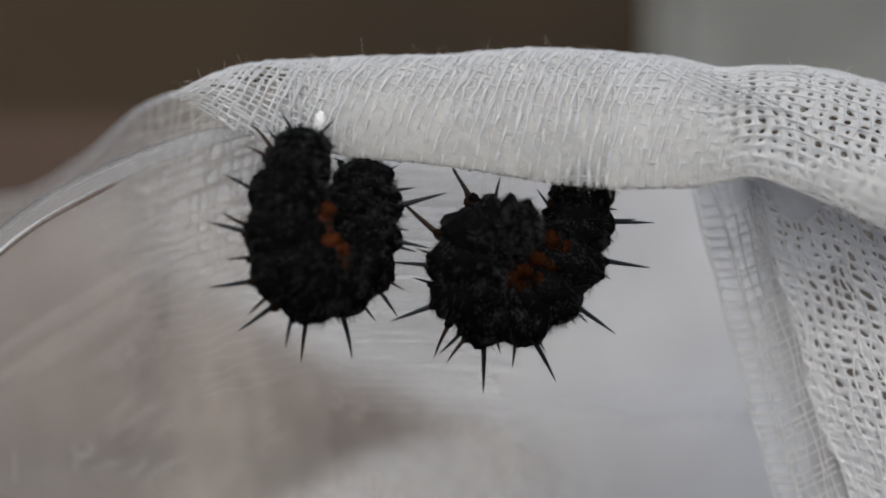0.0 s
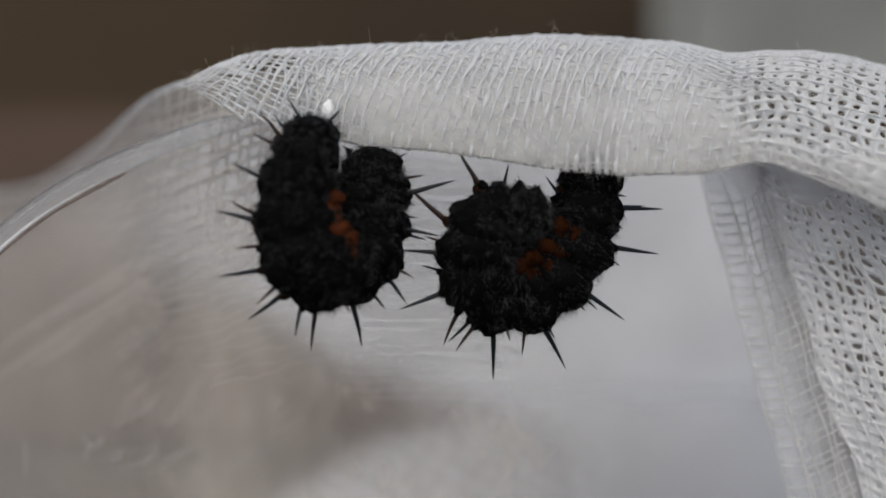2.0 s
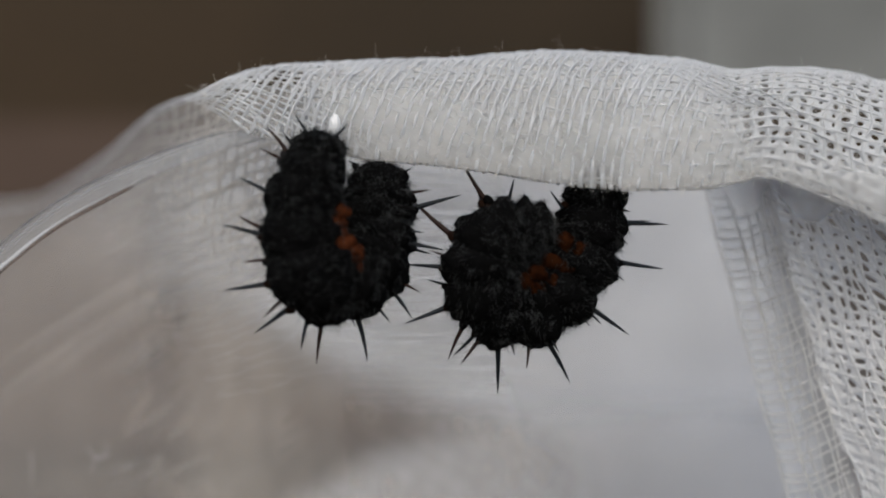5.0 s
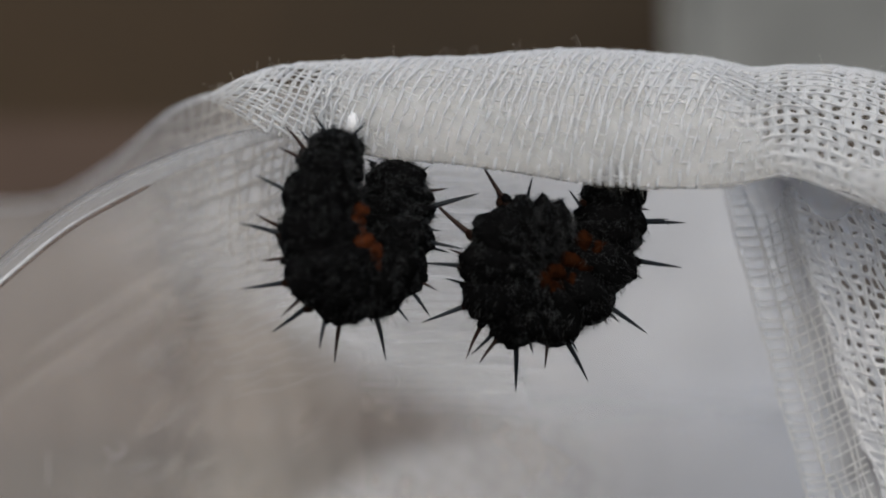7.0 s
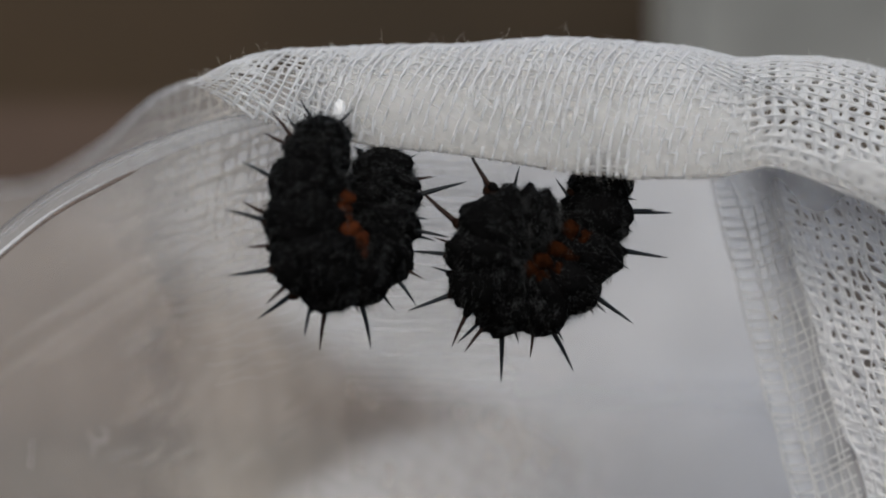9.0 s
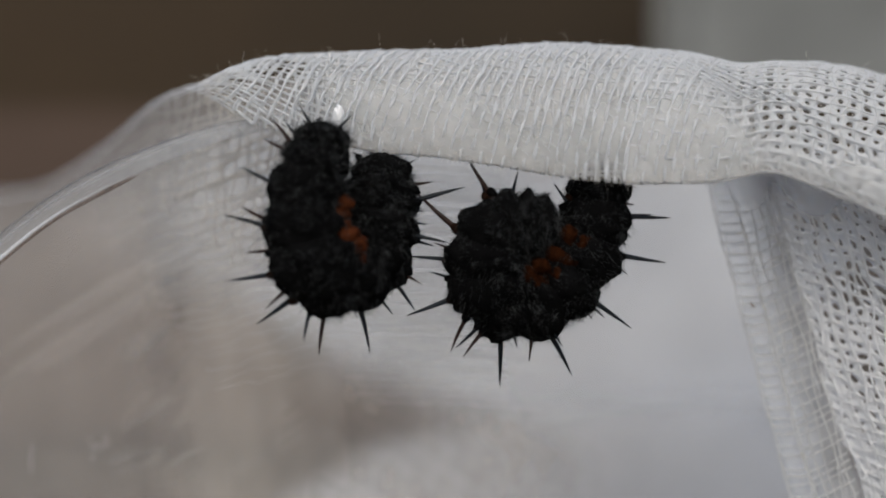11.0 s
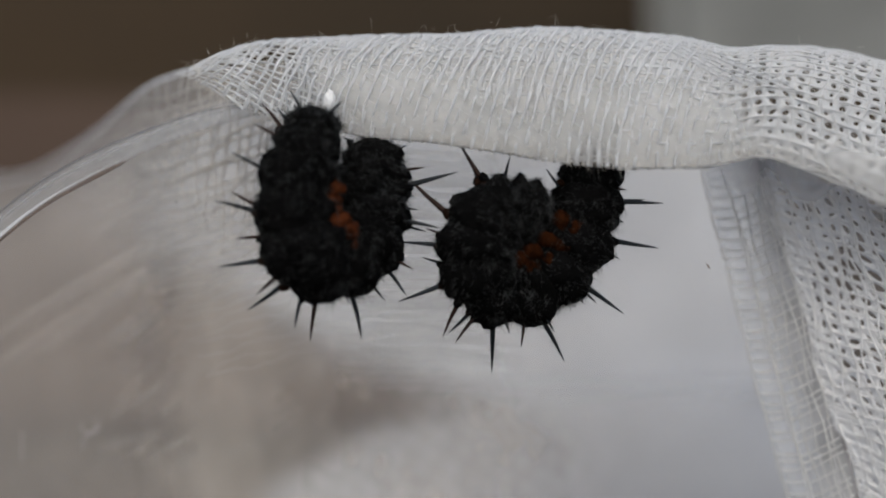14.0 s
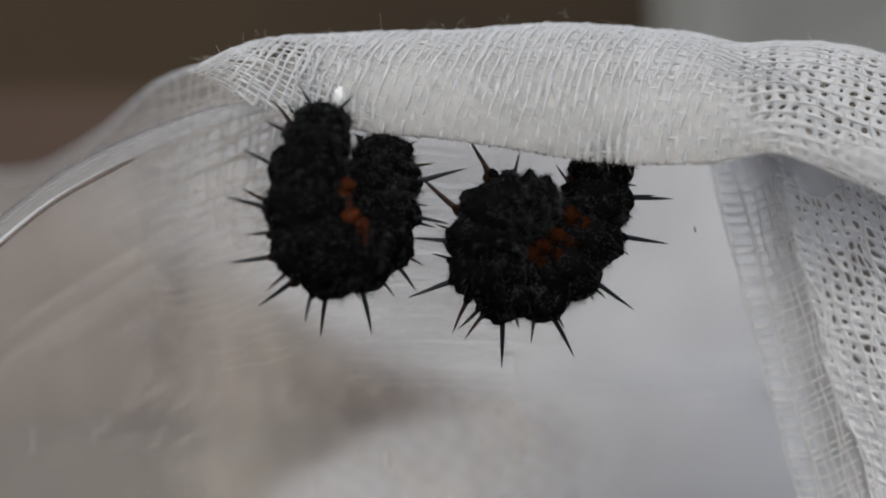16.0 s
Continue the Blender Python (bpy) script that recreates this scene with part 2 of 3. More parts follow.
def weave(tubes, fn, lines, rad, wob, seed, along=80, wave=0.00007, thin=None, pitch=0.0013, flat=1.0, strands=1):
    """Threads: each line is a function of a run from 0 to 1 that gives u, v; they dip over and under one another at each pitch."""
    rs = np.random.RandomState(seed)
    s = np.linspace(0, 1, along)
    for k, line in enumerate(lines):
        u, v = line(s)
        pts = fn(u, v)
        inward = fn(u, v, 0.0001) - pts
        run = np.concatenate([[0], np.cumsum(np.linalg.norm(np.diff(pts, axis=0), axis=1))])
        pts = pts + inward * (wave / 0.0001 * np.sin(run / pitch * math.pi + k * math.pi + rs.normal() * 0.35))[:, None]
        pts += rs.normal(size=3) * wob * 0.3
        slow = np.interp(run, np.linspace(0, run[-1], 14), rs.uniform(0.78, 1.22, 14))
        fine = 1 + 0.10 * np.sin(run / 0.0007 + rs.uniform(0, 6))
        width = rad * slow * fine * (thin(u, v) if thin else 1.0)
        if strands == 1:
            tubes.add(pts, width, flat)
            continue
        run_dir = np.gradient(pts, axis=0)
        aside = np.cross(run_dir, inward)
        aside /= np.linalg.norm(aside, axis=1, keepdims=True) + 1e-12
        out = inward / (np.linalg.norm(inward, axis=1, keepdims=True) + 1e-12)
        for j in range(strands):
            turn = run / 0.0055 * math.pi + 2 * math.pi * j / strands + rs.uniform(0, 1)
            stray = np.interp(run, np.linspace(0, run[-1], 24), rs.normal(size=24)) * 0.18
            tubes.add(pts + aside * (width * (0.50 * np.sin(turn) + stray))[:, None] + out * (width * 0.45 * np.cos(turn))[:, None], width * 0.62, flat)


def gauze_layer(tubes, fn, u0, u1, vmax, du, slant, dv, slope, r1, r2, seed, wave, strands, thin1=None, thin2=None):
    """One plain weave: a set of threads over the roll and a set along it."""
    rs = np.random.RandomState(seed)
    lines = []
    o, starts = u0 - slant, []
    while o < u1:
        starts.append(o + rs.normal() * du * 0.10)
        o += du * float(np.interp(o, [320, 600, 1080, 1230], [1.08, 1.0, 1.0, 1.05]))
    for o in starts:
        ph = rs.uniform(0, 6)
        lines.append(lambda s, o=o, ph=ph: (np.clip(o + slant * s ** 1.3 + 2.5 * np.sin(s * 6 + o / 70) + 1.2 * np.sin(s * 19 + ph), u0 - 20, None), s * vmax))
    weave(tubes, fn, lines, r1, 0.00012, seed + 1, 90, wave, thin1, 0.0014, 0.8, strands)
    lines = []
    full = np.linspace(0, 1, 500)
    for o in np.arange(min(0.01, slope * 930), vmax + max(0, slope) * 930, dv):
        o = o + rs.normal() * dv * 0.10
        u = u0 + full * (u1 - u0)
        v = o - np.minimum(u - u0, 930) * slope + 0.020 * np.sin(u / 75 + o * 7) + 0.012 * np.sin(u / 21 + o * 19)
        k = np.flatnonzero((v > -0.005) & (v < vmax))
        for run in np.split(k, np.flatnonzero(np.diff(k) > 1) + 1):
            if len(run) > 12:
                uu, vv = u[run], v[run]
                lines.append(lambda s, uu=uu, vv=vv: (np.interp(s, np.linspace(0, 1, len(uu)), uu), np.interp(s, np.linspace(0, 1, len(uu)), vv)))
    weave(tubes, fn, lines, r2, 0.00012, seed + 2, 260, wave, thin2, 0.00127, 0.8, strands)


def holed_cloth(name, fn, place, ni, nj, hole, mat, seed, relief=0.00018, jitter=0.12):
    """Dense cloth with a small round hole in each mesh: place gives u, v of a crossing, hole the width of the opening in a mesh."""
    rs = np.random.RandomState(seed)
    i, j = np.meshgrid(np.arange(ni + 1), np.arange(nj + 1), indexing="ij")
    gu, gv = place(i + rs.normal(size=i.shape) * jitter, j + rs.normal(size=i.shape) * jitter)
    edge = np.array([(1, 0.5), (1, 1), (0.5, 1), (0, 1), (0, 0.5), (0, 0), (0.5, 0), (1, 0)])
    ang = np.arange(8) * math.pi / 4
    verts, faces, n = [], [], 0

    def spot(a, b, f, g):
        w = ((1 - f) * (1 - g), f * (1 - g), (1 - f) * g, f * g)
        return sum(k * x for k, x in zip(w, (gu[a, b], gu[a + 1, b], gu[a, b + 1], gu[a + 1, b + 1]))), sum(k * x for k, x in zip(w, (gv[a, b], gv[a + 1, b], gv[a, b + 1], gv[a + 1, b + 1])))
    for a in range(ni):
        for b in range(nj):
            cu, cv = spot(a, b, 0.5, 0.5)
            size = hole(cu, cv) * rs.uniform(0.55, 1.15)
            tall, wide, lean = size * rs.uniform(0.85, 1.25), size * rs.uniform(0.75, 1.1), rs.uniform(-0.5, 0.5)
            ox, oy = rs.normal(size=2) * 0.05
            rings = [(edge[:, 0], edge[:, 1], -relief * np.array([0.4, 1.0, 0.4, 1.0, 0.4, 1.0, 0.4, 1.0]))]
            for grow, sink in ((1.45, -0.2), (1.0, 0.8), (0.93, 2.6)):
                hx, hy = wide * grow * np.cos(ang), tall * grow * np.sin(ang)
                rings.append((np.clip(0.5 + ox + hx + lean * hy, 0.06, 0.94), np.clip(0.5 + oy + hy, 0.06, 0.94), np.full(8, relief * sink)))
            for fx, fy, lift in rings:
                u, v = spot(a, b, fx, fy)
                verts.append(fn(u, v, lift))
            for r in range(3):
                for k in range(8):
                    k2 = (k + 1) % 8
                    faces.append((n + r * 8 + k, n + r * 8 + k2, n + r * 8 + 8 + k2, n + r * 8 + 8 + k))
            if size < 0.04:
                faces.append(tuple(n + 24 + k for k in range(8)))
            n += 32
    return mesh_of(name, np.concatenate(verts), faces, mat)


def yarns(tubes, fn, place, ni, nj, rad, seed, step=1):
    """Threads that run between the holes of a holed cloth."""
    columns = [lambda s, i=i: place(i + 0 * s + 0.10 * np.sin(s * 23 + i), s * nj) for i in range(0, ni + 1, step)]
    rows = [lambda s, j=j: place(s * ni, j + 0 * s + 0.10 * np.sin(s * 19 + j)) for j in range(0, nj + 1, step)]
    weave(tubes, fn, columns, rad, 0.0001, seed, 120, 0.00016, None, 0.0015, 1.0, 2)
    weave(tubes, fn, rows, rad, 0.0001, seed + 1, 120, 0.00016, None, 0.0015, 1.0, 2)


def gauze_roll():
    cloth = tagged(new("gauze_roll"), "rolled edge of loosely woven white cotton gauze in several layers", "gauze cloth")
    rs = np.random.RandomState(4)
    mid = lambda u: np.interp(u, [430, 600, 1180, 1300], [0, 1, 1, 0])
    end = lambda u: np.interp(u, [1180, 1300], [0, 1])
    start = lambda u: np.interp(u, [330, 385], [0.80, 0.0])
    outer = lambda u, v: 1 - mid(u) * np.interp(v, [0, 0.30, 0.55], [0.25, 0.12, 0.0]) - 0.97 * end(u) - start(u)
    along = lambda u, v: 1 - mid(u) * np.interp(v, [0, 0.45, 0.7], [0.90, 0.75, 0.45]) - 0.97 * end(u) - start(u)
    second = lambda u, v: 1 - 0.95 * end(u)
    third = lambda u, v: 1 - 0.95 * end(u)
    for name, lift, args, thins, text in (
            ("outer_weave", -0.0003, (318, 1720, 1.10, 18.0, 112, 0.068, 0.0021, 0.000225, 0.000165, 5, 0.00012, 2), (outer, along), "open outer layer of white gauze threads"),
            ("middle_weave", 0.0003, (500, 1720, 1.10, 19.0, 12, 0.085, 0.0001, 0.000175, 0.000150, 25, 0.00013, 1), (second, second), "middle layer of white gauze threads"),
            ("inner_weave", 0.0005, (540, 1720, 1.10, 14.0, 60, 0.075, -0.0003, 0.000160, 0.000140, 45, 0.00010, 1), (third, third), "inner layer of white gauze threads")):
        t = Tubes()
        gauze_layer(t, lambda u, v, off=0.0, lift=lift: roll(u, v, lift + off), *args, *thins)
        part(name, t.mesh(name, COTTON), cloth, text, "stuff")
    # the far end is denser: small holes between fluffy threads
    opened = lambda u, v: float(np.interp(u - 150 * np.exp(-v / 0.22), [1095, 1190, 1260], [0.0, 0.17, 0.285])) * float(np.interp(v, [0.0, 0.12, 0.3, 0.8, 1.0], [0.5, 0.8, 1, 1, 0.6]))
    grid = lambda i, j: (1075 + 25.0 * i + 30 * (j * 0.062) + 3 * np.sin(j * 1.1 + i * 0.3), 0.004 + 0.060 * j + 0.010 * np.clip(j / 3, 0, 1) * np.sin(i * 0.7))
    face = lambda u, v, off=0.0: roll(u, v, 0.00005 + off)
    part("dense_end", holed_cloth("dense_end", face, grid, 25, 18, opened, COTTON, 81), cloth, "dense white end of the gauze with small holes", "stuff")
    t = Tubes(4)
    yarns(t, lambda u, v, off=0.0: roll(u, v, off - 0.00008), grid, 25, 18, 0.00017, 83)
    part("end_yarn", t.mesh("end_yarn", COTTON), cloth, "yarns between the small holes", "stuff")
    # fine parallel threads pulled straight over the dip of the ridge
    t = Tubes(4)
    for k in range(6):
        q = np.linspace(0, 1, 40)
        t.add(roll(1085 + 24 * k + 190 * q + 3 * np.sin(q * 8 + k), 0.86 - 0.38 * q - 0.012 * k * q, -0.0006), 0.000075)
    part("pulled_thread", t.mesh("pulled_thread", COTTON), cloth, "fine threads pulled slantwise across the ridge", "stuff")
    for lift, dl, dr, gap in ((0.0004, 0, 0, 0.11), (0.0008, -45, 60, 0.11), (0.0012, 40, -70, 0.05)):
        a, b = np.meshgrid(np.linspace(0, 1, 90), np.linspace(0.0, 1.0, 44))
        lo, hi = 480 + dl + 95 * b, 1330 + dr - 420 * np.clip(b - 0.10, 0, 0.45)
        lo = lo + 14 * smooth_noise(b * 100, 0 * b, 61, 14.0)
        u = lo + (hi - lo) * a
        v0 = gap * np.exp(-((u - 1030) / 40) ** 2)
        v = v0 + (1.1 - v0) * b
        foot = np.clip((v - v0 + 0.015) / (0.07 + 0.03 * smooth_noise(u, 0 * u, 62 + dl, 25.0)), 0, 1)
        side = np.clip(a / 0.08, 0, 1) * np.clip((1 - a) / 0.10, 0, 1)
        part("lining", sheet("lining", roll(u, v, lift), LINER, 0, (0.35 + 0.65 * foot) * side), cloth, "thin white layer inside the roll")
    # hazy outermost gauze over the flank
    a, b = np.meshgrid(np.linspace(540, 1440, 160), np.linspace(0.0, 0.75, 40))
    patch = 1 + 0.30 * smooth_noise(a, b * 300, 71, 40.0) + 0.15 * smooth_noise(a, b * 300, 72, 12.0)
    thin = np.interp(a + 330 * b, [540, 680, 1330, 1440], [0, 1, 1, 0]) * np.interp(b, [0, 0.3, 0.75], [1, 0.85, 0]) * patch * (1 - 0.8 * np.exp(-((a - 1030) / 45) ** 2 - (b / 0.13) ** 2))
    part("outer_veil", sheet("outer_veil", roll(a, 0.01 + b, -0.00033), HAZE, 0, 0.54 * thin), cloth, "hazy thin outermost layer of the roll")
    # short fuzz lying on the threads
    fuzz = Tubes(3)
    for n in range(5200):
        u0, v0 = rs.uniform(330, 1600), rs.uniform(0.0, 0.8) if n < 4000 else abs(rs.normal()) * 0.03
        p = roll(np.array([u0]), np.array([v0]))[0] - np.array([0, 0.0003, 0])
        d = rs.normal(size=3) * np.array([1, 0.35, 1])
        d /= np.linalg.norm(d)
        bend = rs.normal(size=3) * 0.5
        st = rs.uniform(0.0001, 0.0003)
        q = np.linspace(0, 1, 5)[:, None]
        fuzz.add(p + d * st * 4 * q + bend * st * 2 * q * q, [0.000016, 0.000016, 0.000014, 0.000012, 0.000007])
    part("fuzz", fuzz.mesh("fuzz", FIBRE), cloth, "short cotton fuzz on the threads", "stuff")
    # stray fibres along the ridge
    fib = Tubes(3)
    for _ in range(60):
        u0 = rs.uniform(250, 1560)
        p = roll(np.array([max(u0, 325)]), np.array([rs.uniform(0.75, 1.0)]))[0]
        n = 9
        d = np.array([rs.normal() * 0.7, rs.normal() * 0.3, abs(rs.normal()) + 0.4])
        d /= np.linalg.norm(d)
        step = rs.uniform(0.00008, 0.00030)
        pts = [p]
        for i in range(n):
            d = d + rs.normal(size=3) * 0.35
            d /= np.linalg.norm(d)
            pts.append(pts[-1] + d * step)
        fib.add(np.array(pts), np.linspace(0.000012, 0.000006, n + 1))
    part("loose_fibre", fib.mesh("loose_fibre", FIBRE), cloth, "fine stray cotton fibres on the ridge", "stuff")
    return cloth


rolled = gauze_roll()

# ---- back net: the far side of the gauze bag ----
BACK_TOP = soft_curve([-260, -100, 0, 53, 105, 174, 210, 252, 310, 460, 700, 1450], [372, 358, 354, 344, 312, 260, 222, 186, 162, 150, 150, 170], 16)
BACK_DEPTH = soft_curve([-260, 0, 110, 200, 270, 360, 780, 1250, 1450], [0.285, 0.250, 0.212, 0.176, 0.160, 0.152, 0.172, 0.174, 0.172], 100)
RIM_LOW = soft_curve([-140, -18, 64, 167, 269, 350, 434, 520], [570, 465, 398, 342, 292, 264, 240, 226], 40)
RIM_TOP = soft_curve([-140, -18, 59, 151, 220, 291, 366, 430, 520], [524, 418, 359, 308, 279, 252, 229, 222, 215], 40)


def back(u, v, off=0.0):
    """The hanging back of the bag: u across, v from its top edge (0) to the table (1)."""
    v = np.asarray(v)
    d = BACK_DEPTH(u) + off + 0.014 * v + 0.0022 * smooth_noise(u, v * 500, 21, 130.0)
    top = H + (441 - BACK_TOP(u)) / FOCAL * d
    p = at(u, 441, d)
    p[..., 2] = top * (1 - v)
    return p


def back_net():
    cloth = tagged(new("gauze_curtain"), "white cotton gauze hanging as the far side of the bag", "gauze cloth")
    t = Tubes(4)
    rs = np.random.RandomState(11)
    hang = lambda x, y, off=0.0: at(x, y, BACK_DEPTH(x) + 0.002 + off + 0.0009 * smooth_noise(x, y, 21, 50.0))
    rows, columns = [], []
    slope = lambda x: np.where(x > 250, float(RIM_LOW(np.array(250.0))) - 0.36 * (x - 250), RIM_LOW(x))
    for x0 in np.arange(120, 620, 18.5):
        o, ph = x0 + rs.normal() * 2, rs.uniform(0, 6)
        top = float(BACK_TOP(np.array(x0)))
        foot = float(np.interp(x0, [120, 300, 420, 620], [90, 210, 330, 300])) + rs.normal() * 20
        columns.append(lambda s, o=o, ph=ph, top=top, f=foot: (o - (o - 380) * 0.10 * s - 16 * s + 3.5 * np.sin(s * 11 + ph) + 1.8 * np.sin(s * 31 + ph), np.maximum(BACK_TOP(np.full_like(s, o)), top - 2) + f * s))
    for k in range(-4, 23):
        o, ph = k * 20 + rs.normal() * 2.5, rs.uniform(0, 6)
        x0, x1 = 120 + max(0, k) * 11 + rs.uniform(-15, 15), 620 + rs.uniform(-40, 40)
        rows.append(lambda s, o=o, ph=ph, x0=x0, x1=x1: (x0 + (x1 - x0) * s, np.maximum(slope(x0 + (x1 - x0) * s) + o * (1 + 0.06 * s) + 4 * np.sin(s * 14 + ph) + 2 * np.sin(s * 39 + ph), BACK_TOP(x0 + (x1 - x0) * s))))
    fade = lambda x, y: np.interp(x, [110, 260, 470, 640], [0.35, 1, 1, 0.35]) * np.interp(y - RIM_LOW(x), [-60, 0, 150, 260, 330], [0.8, 1, 0.85, 0.35, 0.08])
    weave(t, hang, columns, 0.00014, 0.0002, 12, 90, 0.0001, fade)
    weave(t, hang, rows, 0.00020, 0.0002, 13, 120, 0.0001, fade)
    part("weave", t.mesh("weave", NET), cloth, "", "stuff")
    # closely set rows of the weave behind the caterpillars
    t = Tubes(4)
    rows = []
    for y0 in np.arange(300, 735, 14.5):
        o, ph, x0, x1 = y0 + rs.normal() * 1.2, rs.uniform(0, 6), 540 + rs.uniform(-60, 60) + max(0, y0 - 600) * 0.9, 1020 + rs.uniform(-120, 60)
        rows.append(lambda s, o=o, ph=ph, x0=x0, x1=x1: (x0 + (x1 - x0) * s, o + 16 * s + 2 * np.sin(s * 7 + o / 90) + 1.0 * np.sin(s * 40 + ph)))
    near = lambda x, y, off=0.0: at(x, y, 0.165 + off + 0.001 * smooth_noise(x, y, 22, 70.0))
    weave(t, near, rows, 0.00014, 0.0001, 14, 110, 0.0001, lambda x, y: np.interp(x, [520, 660, 860, 1060], [0.03, 0.85, 0.7, 0.03]) * np.interp(y, [620, 740], [1, 0.3]))
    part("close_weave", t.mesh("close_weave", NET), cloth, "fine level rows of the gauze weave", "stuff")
    rim = Tubes(5)
    ru = np.linspace(-260, 345, 90)
    for k in (0.0, 0.004):
        rim.add(back(ru, np.full_like(ru, k)), 0.00015)
    part("edge_thread", rim.mesh("edge_thread", COTTON_FINE), cloth, "thicker thread along the top edge", "stuff")
    u, v = np.meshgrid(np.linspace(-260, 1480, 120), np.linspace(0.004, 1, 60))
    part("backing", sheet("backing", back(u, v, 0.003), VEIL, 0, 0.36 * ease(np.clip((1480 - u) / 700, 0, 1))), cloth, "second thin gauze layer behind the weave")
    u, v = np.meshgrid(np.linspace(-260, 560, 80), np.linspace(0.004, 0.34, 40))
    low = 0.27 + 0.03 * smooth_noise(u, 0 * u, 81, 90.0)
    part("collar", sheet("collar", back(u, v, 0.0045), VEIL, 0, 0.26 * np.clip(1 - v / low, 0, 1) ** 0.8 * np.interp(u, [460, 560], [1, 0])), cloth, "doubled gauze along the top edge")
    u, v = np.meshgrid(np.linspace(-260, 760, 60), np.linspace(330, 1100, 50))
    haze = ease(np.clip((600 - u) / 360, 0, 1)) * ease(np.clip((v - RIM_LOW(u) + 60) / 160, 0, 1)) * (0.19 + 0.05 * smooth_noise(u, v, 83, 60.0) + 0.03 * smooth_noise(u + v, (v - u) * 0.3, 84, 20.0))
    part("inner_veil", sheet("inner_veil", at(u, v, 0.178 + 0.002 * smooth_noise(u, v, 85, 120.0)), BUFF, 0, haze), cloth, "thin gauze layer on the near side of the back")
    # pale strips put in for streaks below the plastic rim; creases follow
    for x0, y0, x1, y1, w, k0 in ((470, 372, -40, 650, 9, 0.16), (450, 400, 60, 600, 7, 0.12), (420, 440, -60, 720, 14, 0.12),
                                  (330, 500, 40, 680, 10, 0.14)):
        q = np.linspace(0, 1, 24)
        k = np.linspace(-1, 1, 9)
        x = x0 + (x1 - x0) * q[:, None] ** 0.8 + w * k[None, :] * np.sin(np.clip(0.25 + q[:, None] * 1.3, 0.02, 1) * math.pi / 2)
        y = y0 + (y1 - y0) * q[:, None] + w * k[None, :] * 0.8
        part("rim_streak", sheet("rim_streak", at(x, y, 0.166 - 0.002 * (1 - k[None, :] ** 2) + 0 * y), VEIL, 0, k0 * (1 - k[None, :] ** 2) * np.clip(q[:, None] * 4, 0, 1) * np.clip((1 - q[:, None]) * 5, 0, 1)), cloth, "pale strip added for a streak below the rim")
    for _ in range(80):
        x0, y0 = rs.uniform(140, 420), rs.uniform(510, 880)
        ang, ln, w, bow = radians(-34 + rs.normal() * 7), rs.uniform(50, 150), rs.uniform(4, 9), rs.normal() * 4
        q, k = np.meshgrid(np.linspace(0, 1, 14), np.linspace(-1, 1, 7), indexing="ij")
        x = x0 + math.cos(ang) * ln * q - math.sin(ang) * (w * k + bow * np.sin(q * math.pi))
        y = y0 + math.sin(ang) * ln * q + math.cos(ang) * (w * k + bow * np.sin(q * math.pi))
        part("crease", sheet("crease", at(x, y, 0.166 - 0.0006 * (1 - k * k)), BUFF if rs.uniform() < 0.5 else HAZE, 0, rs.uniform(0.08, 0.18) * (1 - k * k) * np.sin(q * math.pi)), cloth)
    for x, y, a, n, bend in ((52, 705, 78, 9, 0.10), (150, 780, 10, 14, 0.45), (165, 800, 200, 10, -0.3), (25, 800, 80, 10, 0.05), (300, 420, 95, 12, 0.04)):
        c = [at(x, y, 0.172)]
        ang = radians(a)
        for _ in range(n):
            ang += bend * rs.uniform(0.2, 1.2)
            c.append(c[-1] + np.array([math.cos(ang), 0, -math.sin(ang)]) * 0.00042)
        t = Tubes(4)
        t.add(np.array(c), 0.000032)
        part("stray_thread", t.mesh("stray_thread", COTTON_FINE if n > 9 else SPINE_RED), cloth)
    for x, y in ((335, 283), (363, 285), (371, 309), (279, 365), (297, 395), (248, 519)):
        bm = bmesh.new()
        bmesh.ops.create_icosphere(bm, subdivisions=1, radius=0.00011)
        bmesh.ops.translate(bm, verts=bm.verts, vec=Vector(at(x, y, 0.150)))
        me = bpy.data.meshes.new("speck")
        bm.to_mesh(me)
        bm.free()
        me.materials.append(SPINE)
        part("speck", me, cloth, "tiny black speck caught in the gauze")
    return cloth


back_net()


# ---- lining sheets behind the net ----
def drape(name, label, left, right, top, low, depth, seed, soft_side, soft_top, soft_low, end, tuck, rows=60, cols=120):
    """Hanging gauze whose frayed borders thin out."""
    ob = tagged(new(name), label, "gauze cloth")
    u, v = np.meshgrid(np.linspace(left, right, cols), np.linspace(0, 1, rows))
    a, b = top(u), low(u) + 12 * smooth_noise(u, 0 * u, seed + 7, 90.0)
    py = a + (b - a) * v
    side = np.clip((u - left - 30 * smooth_noise(u * 0, py, seed + 4, 80.0)) / soft_side, 0, 1)
    foot = np.clip((b - py) / soft_low, 0, 1) if soft_low else 1.0
    head = np.clip((py - a) / soft_top, 0, 1) if soft_top else 1.0
    side = side * np.clip((end(py) - u) / 70, 0, 1)
    wave = 1 + 0.12 * smooth_noise(u, py, seed + 9, 60.0)
    part("layer", sheet("layer", at(u, py, depth + 0.004 * smooth_noise(u, py, seed, 170.0)  + tuck * ease(np.clip((u - 800) / 350, 0, 1)) * np.maximum(py - 520, 0) ** 2 / 330), DRAPE, 0, ease(side) * ease(np.asarray(foot)) * ease(np.asarray(head)) * np.where(side * foot * head > 0.9, 1, wave)), ob)
    return ob


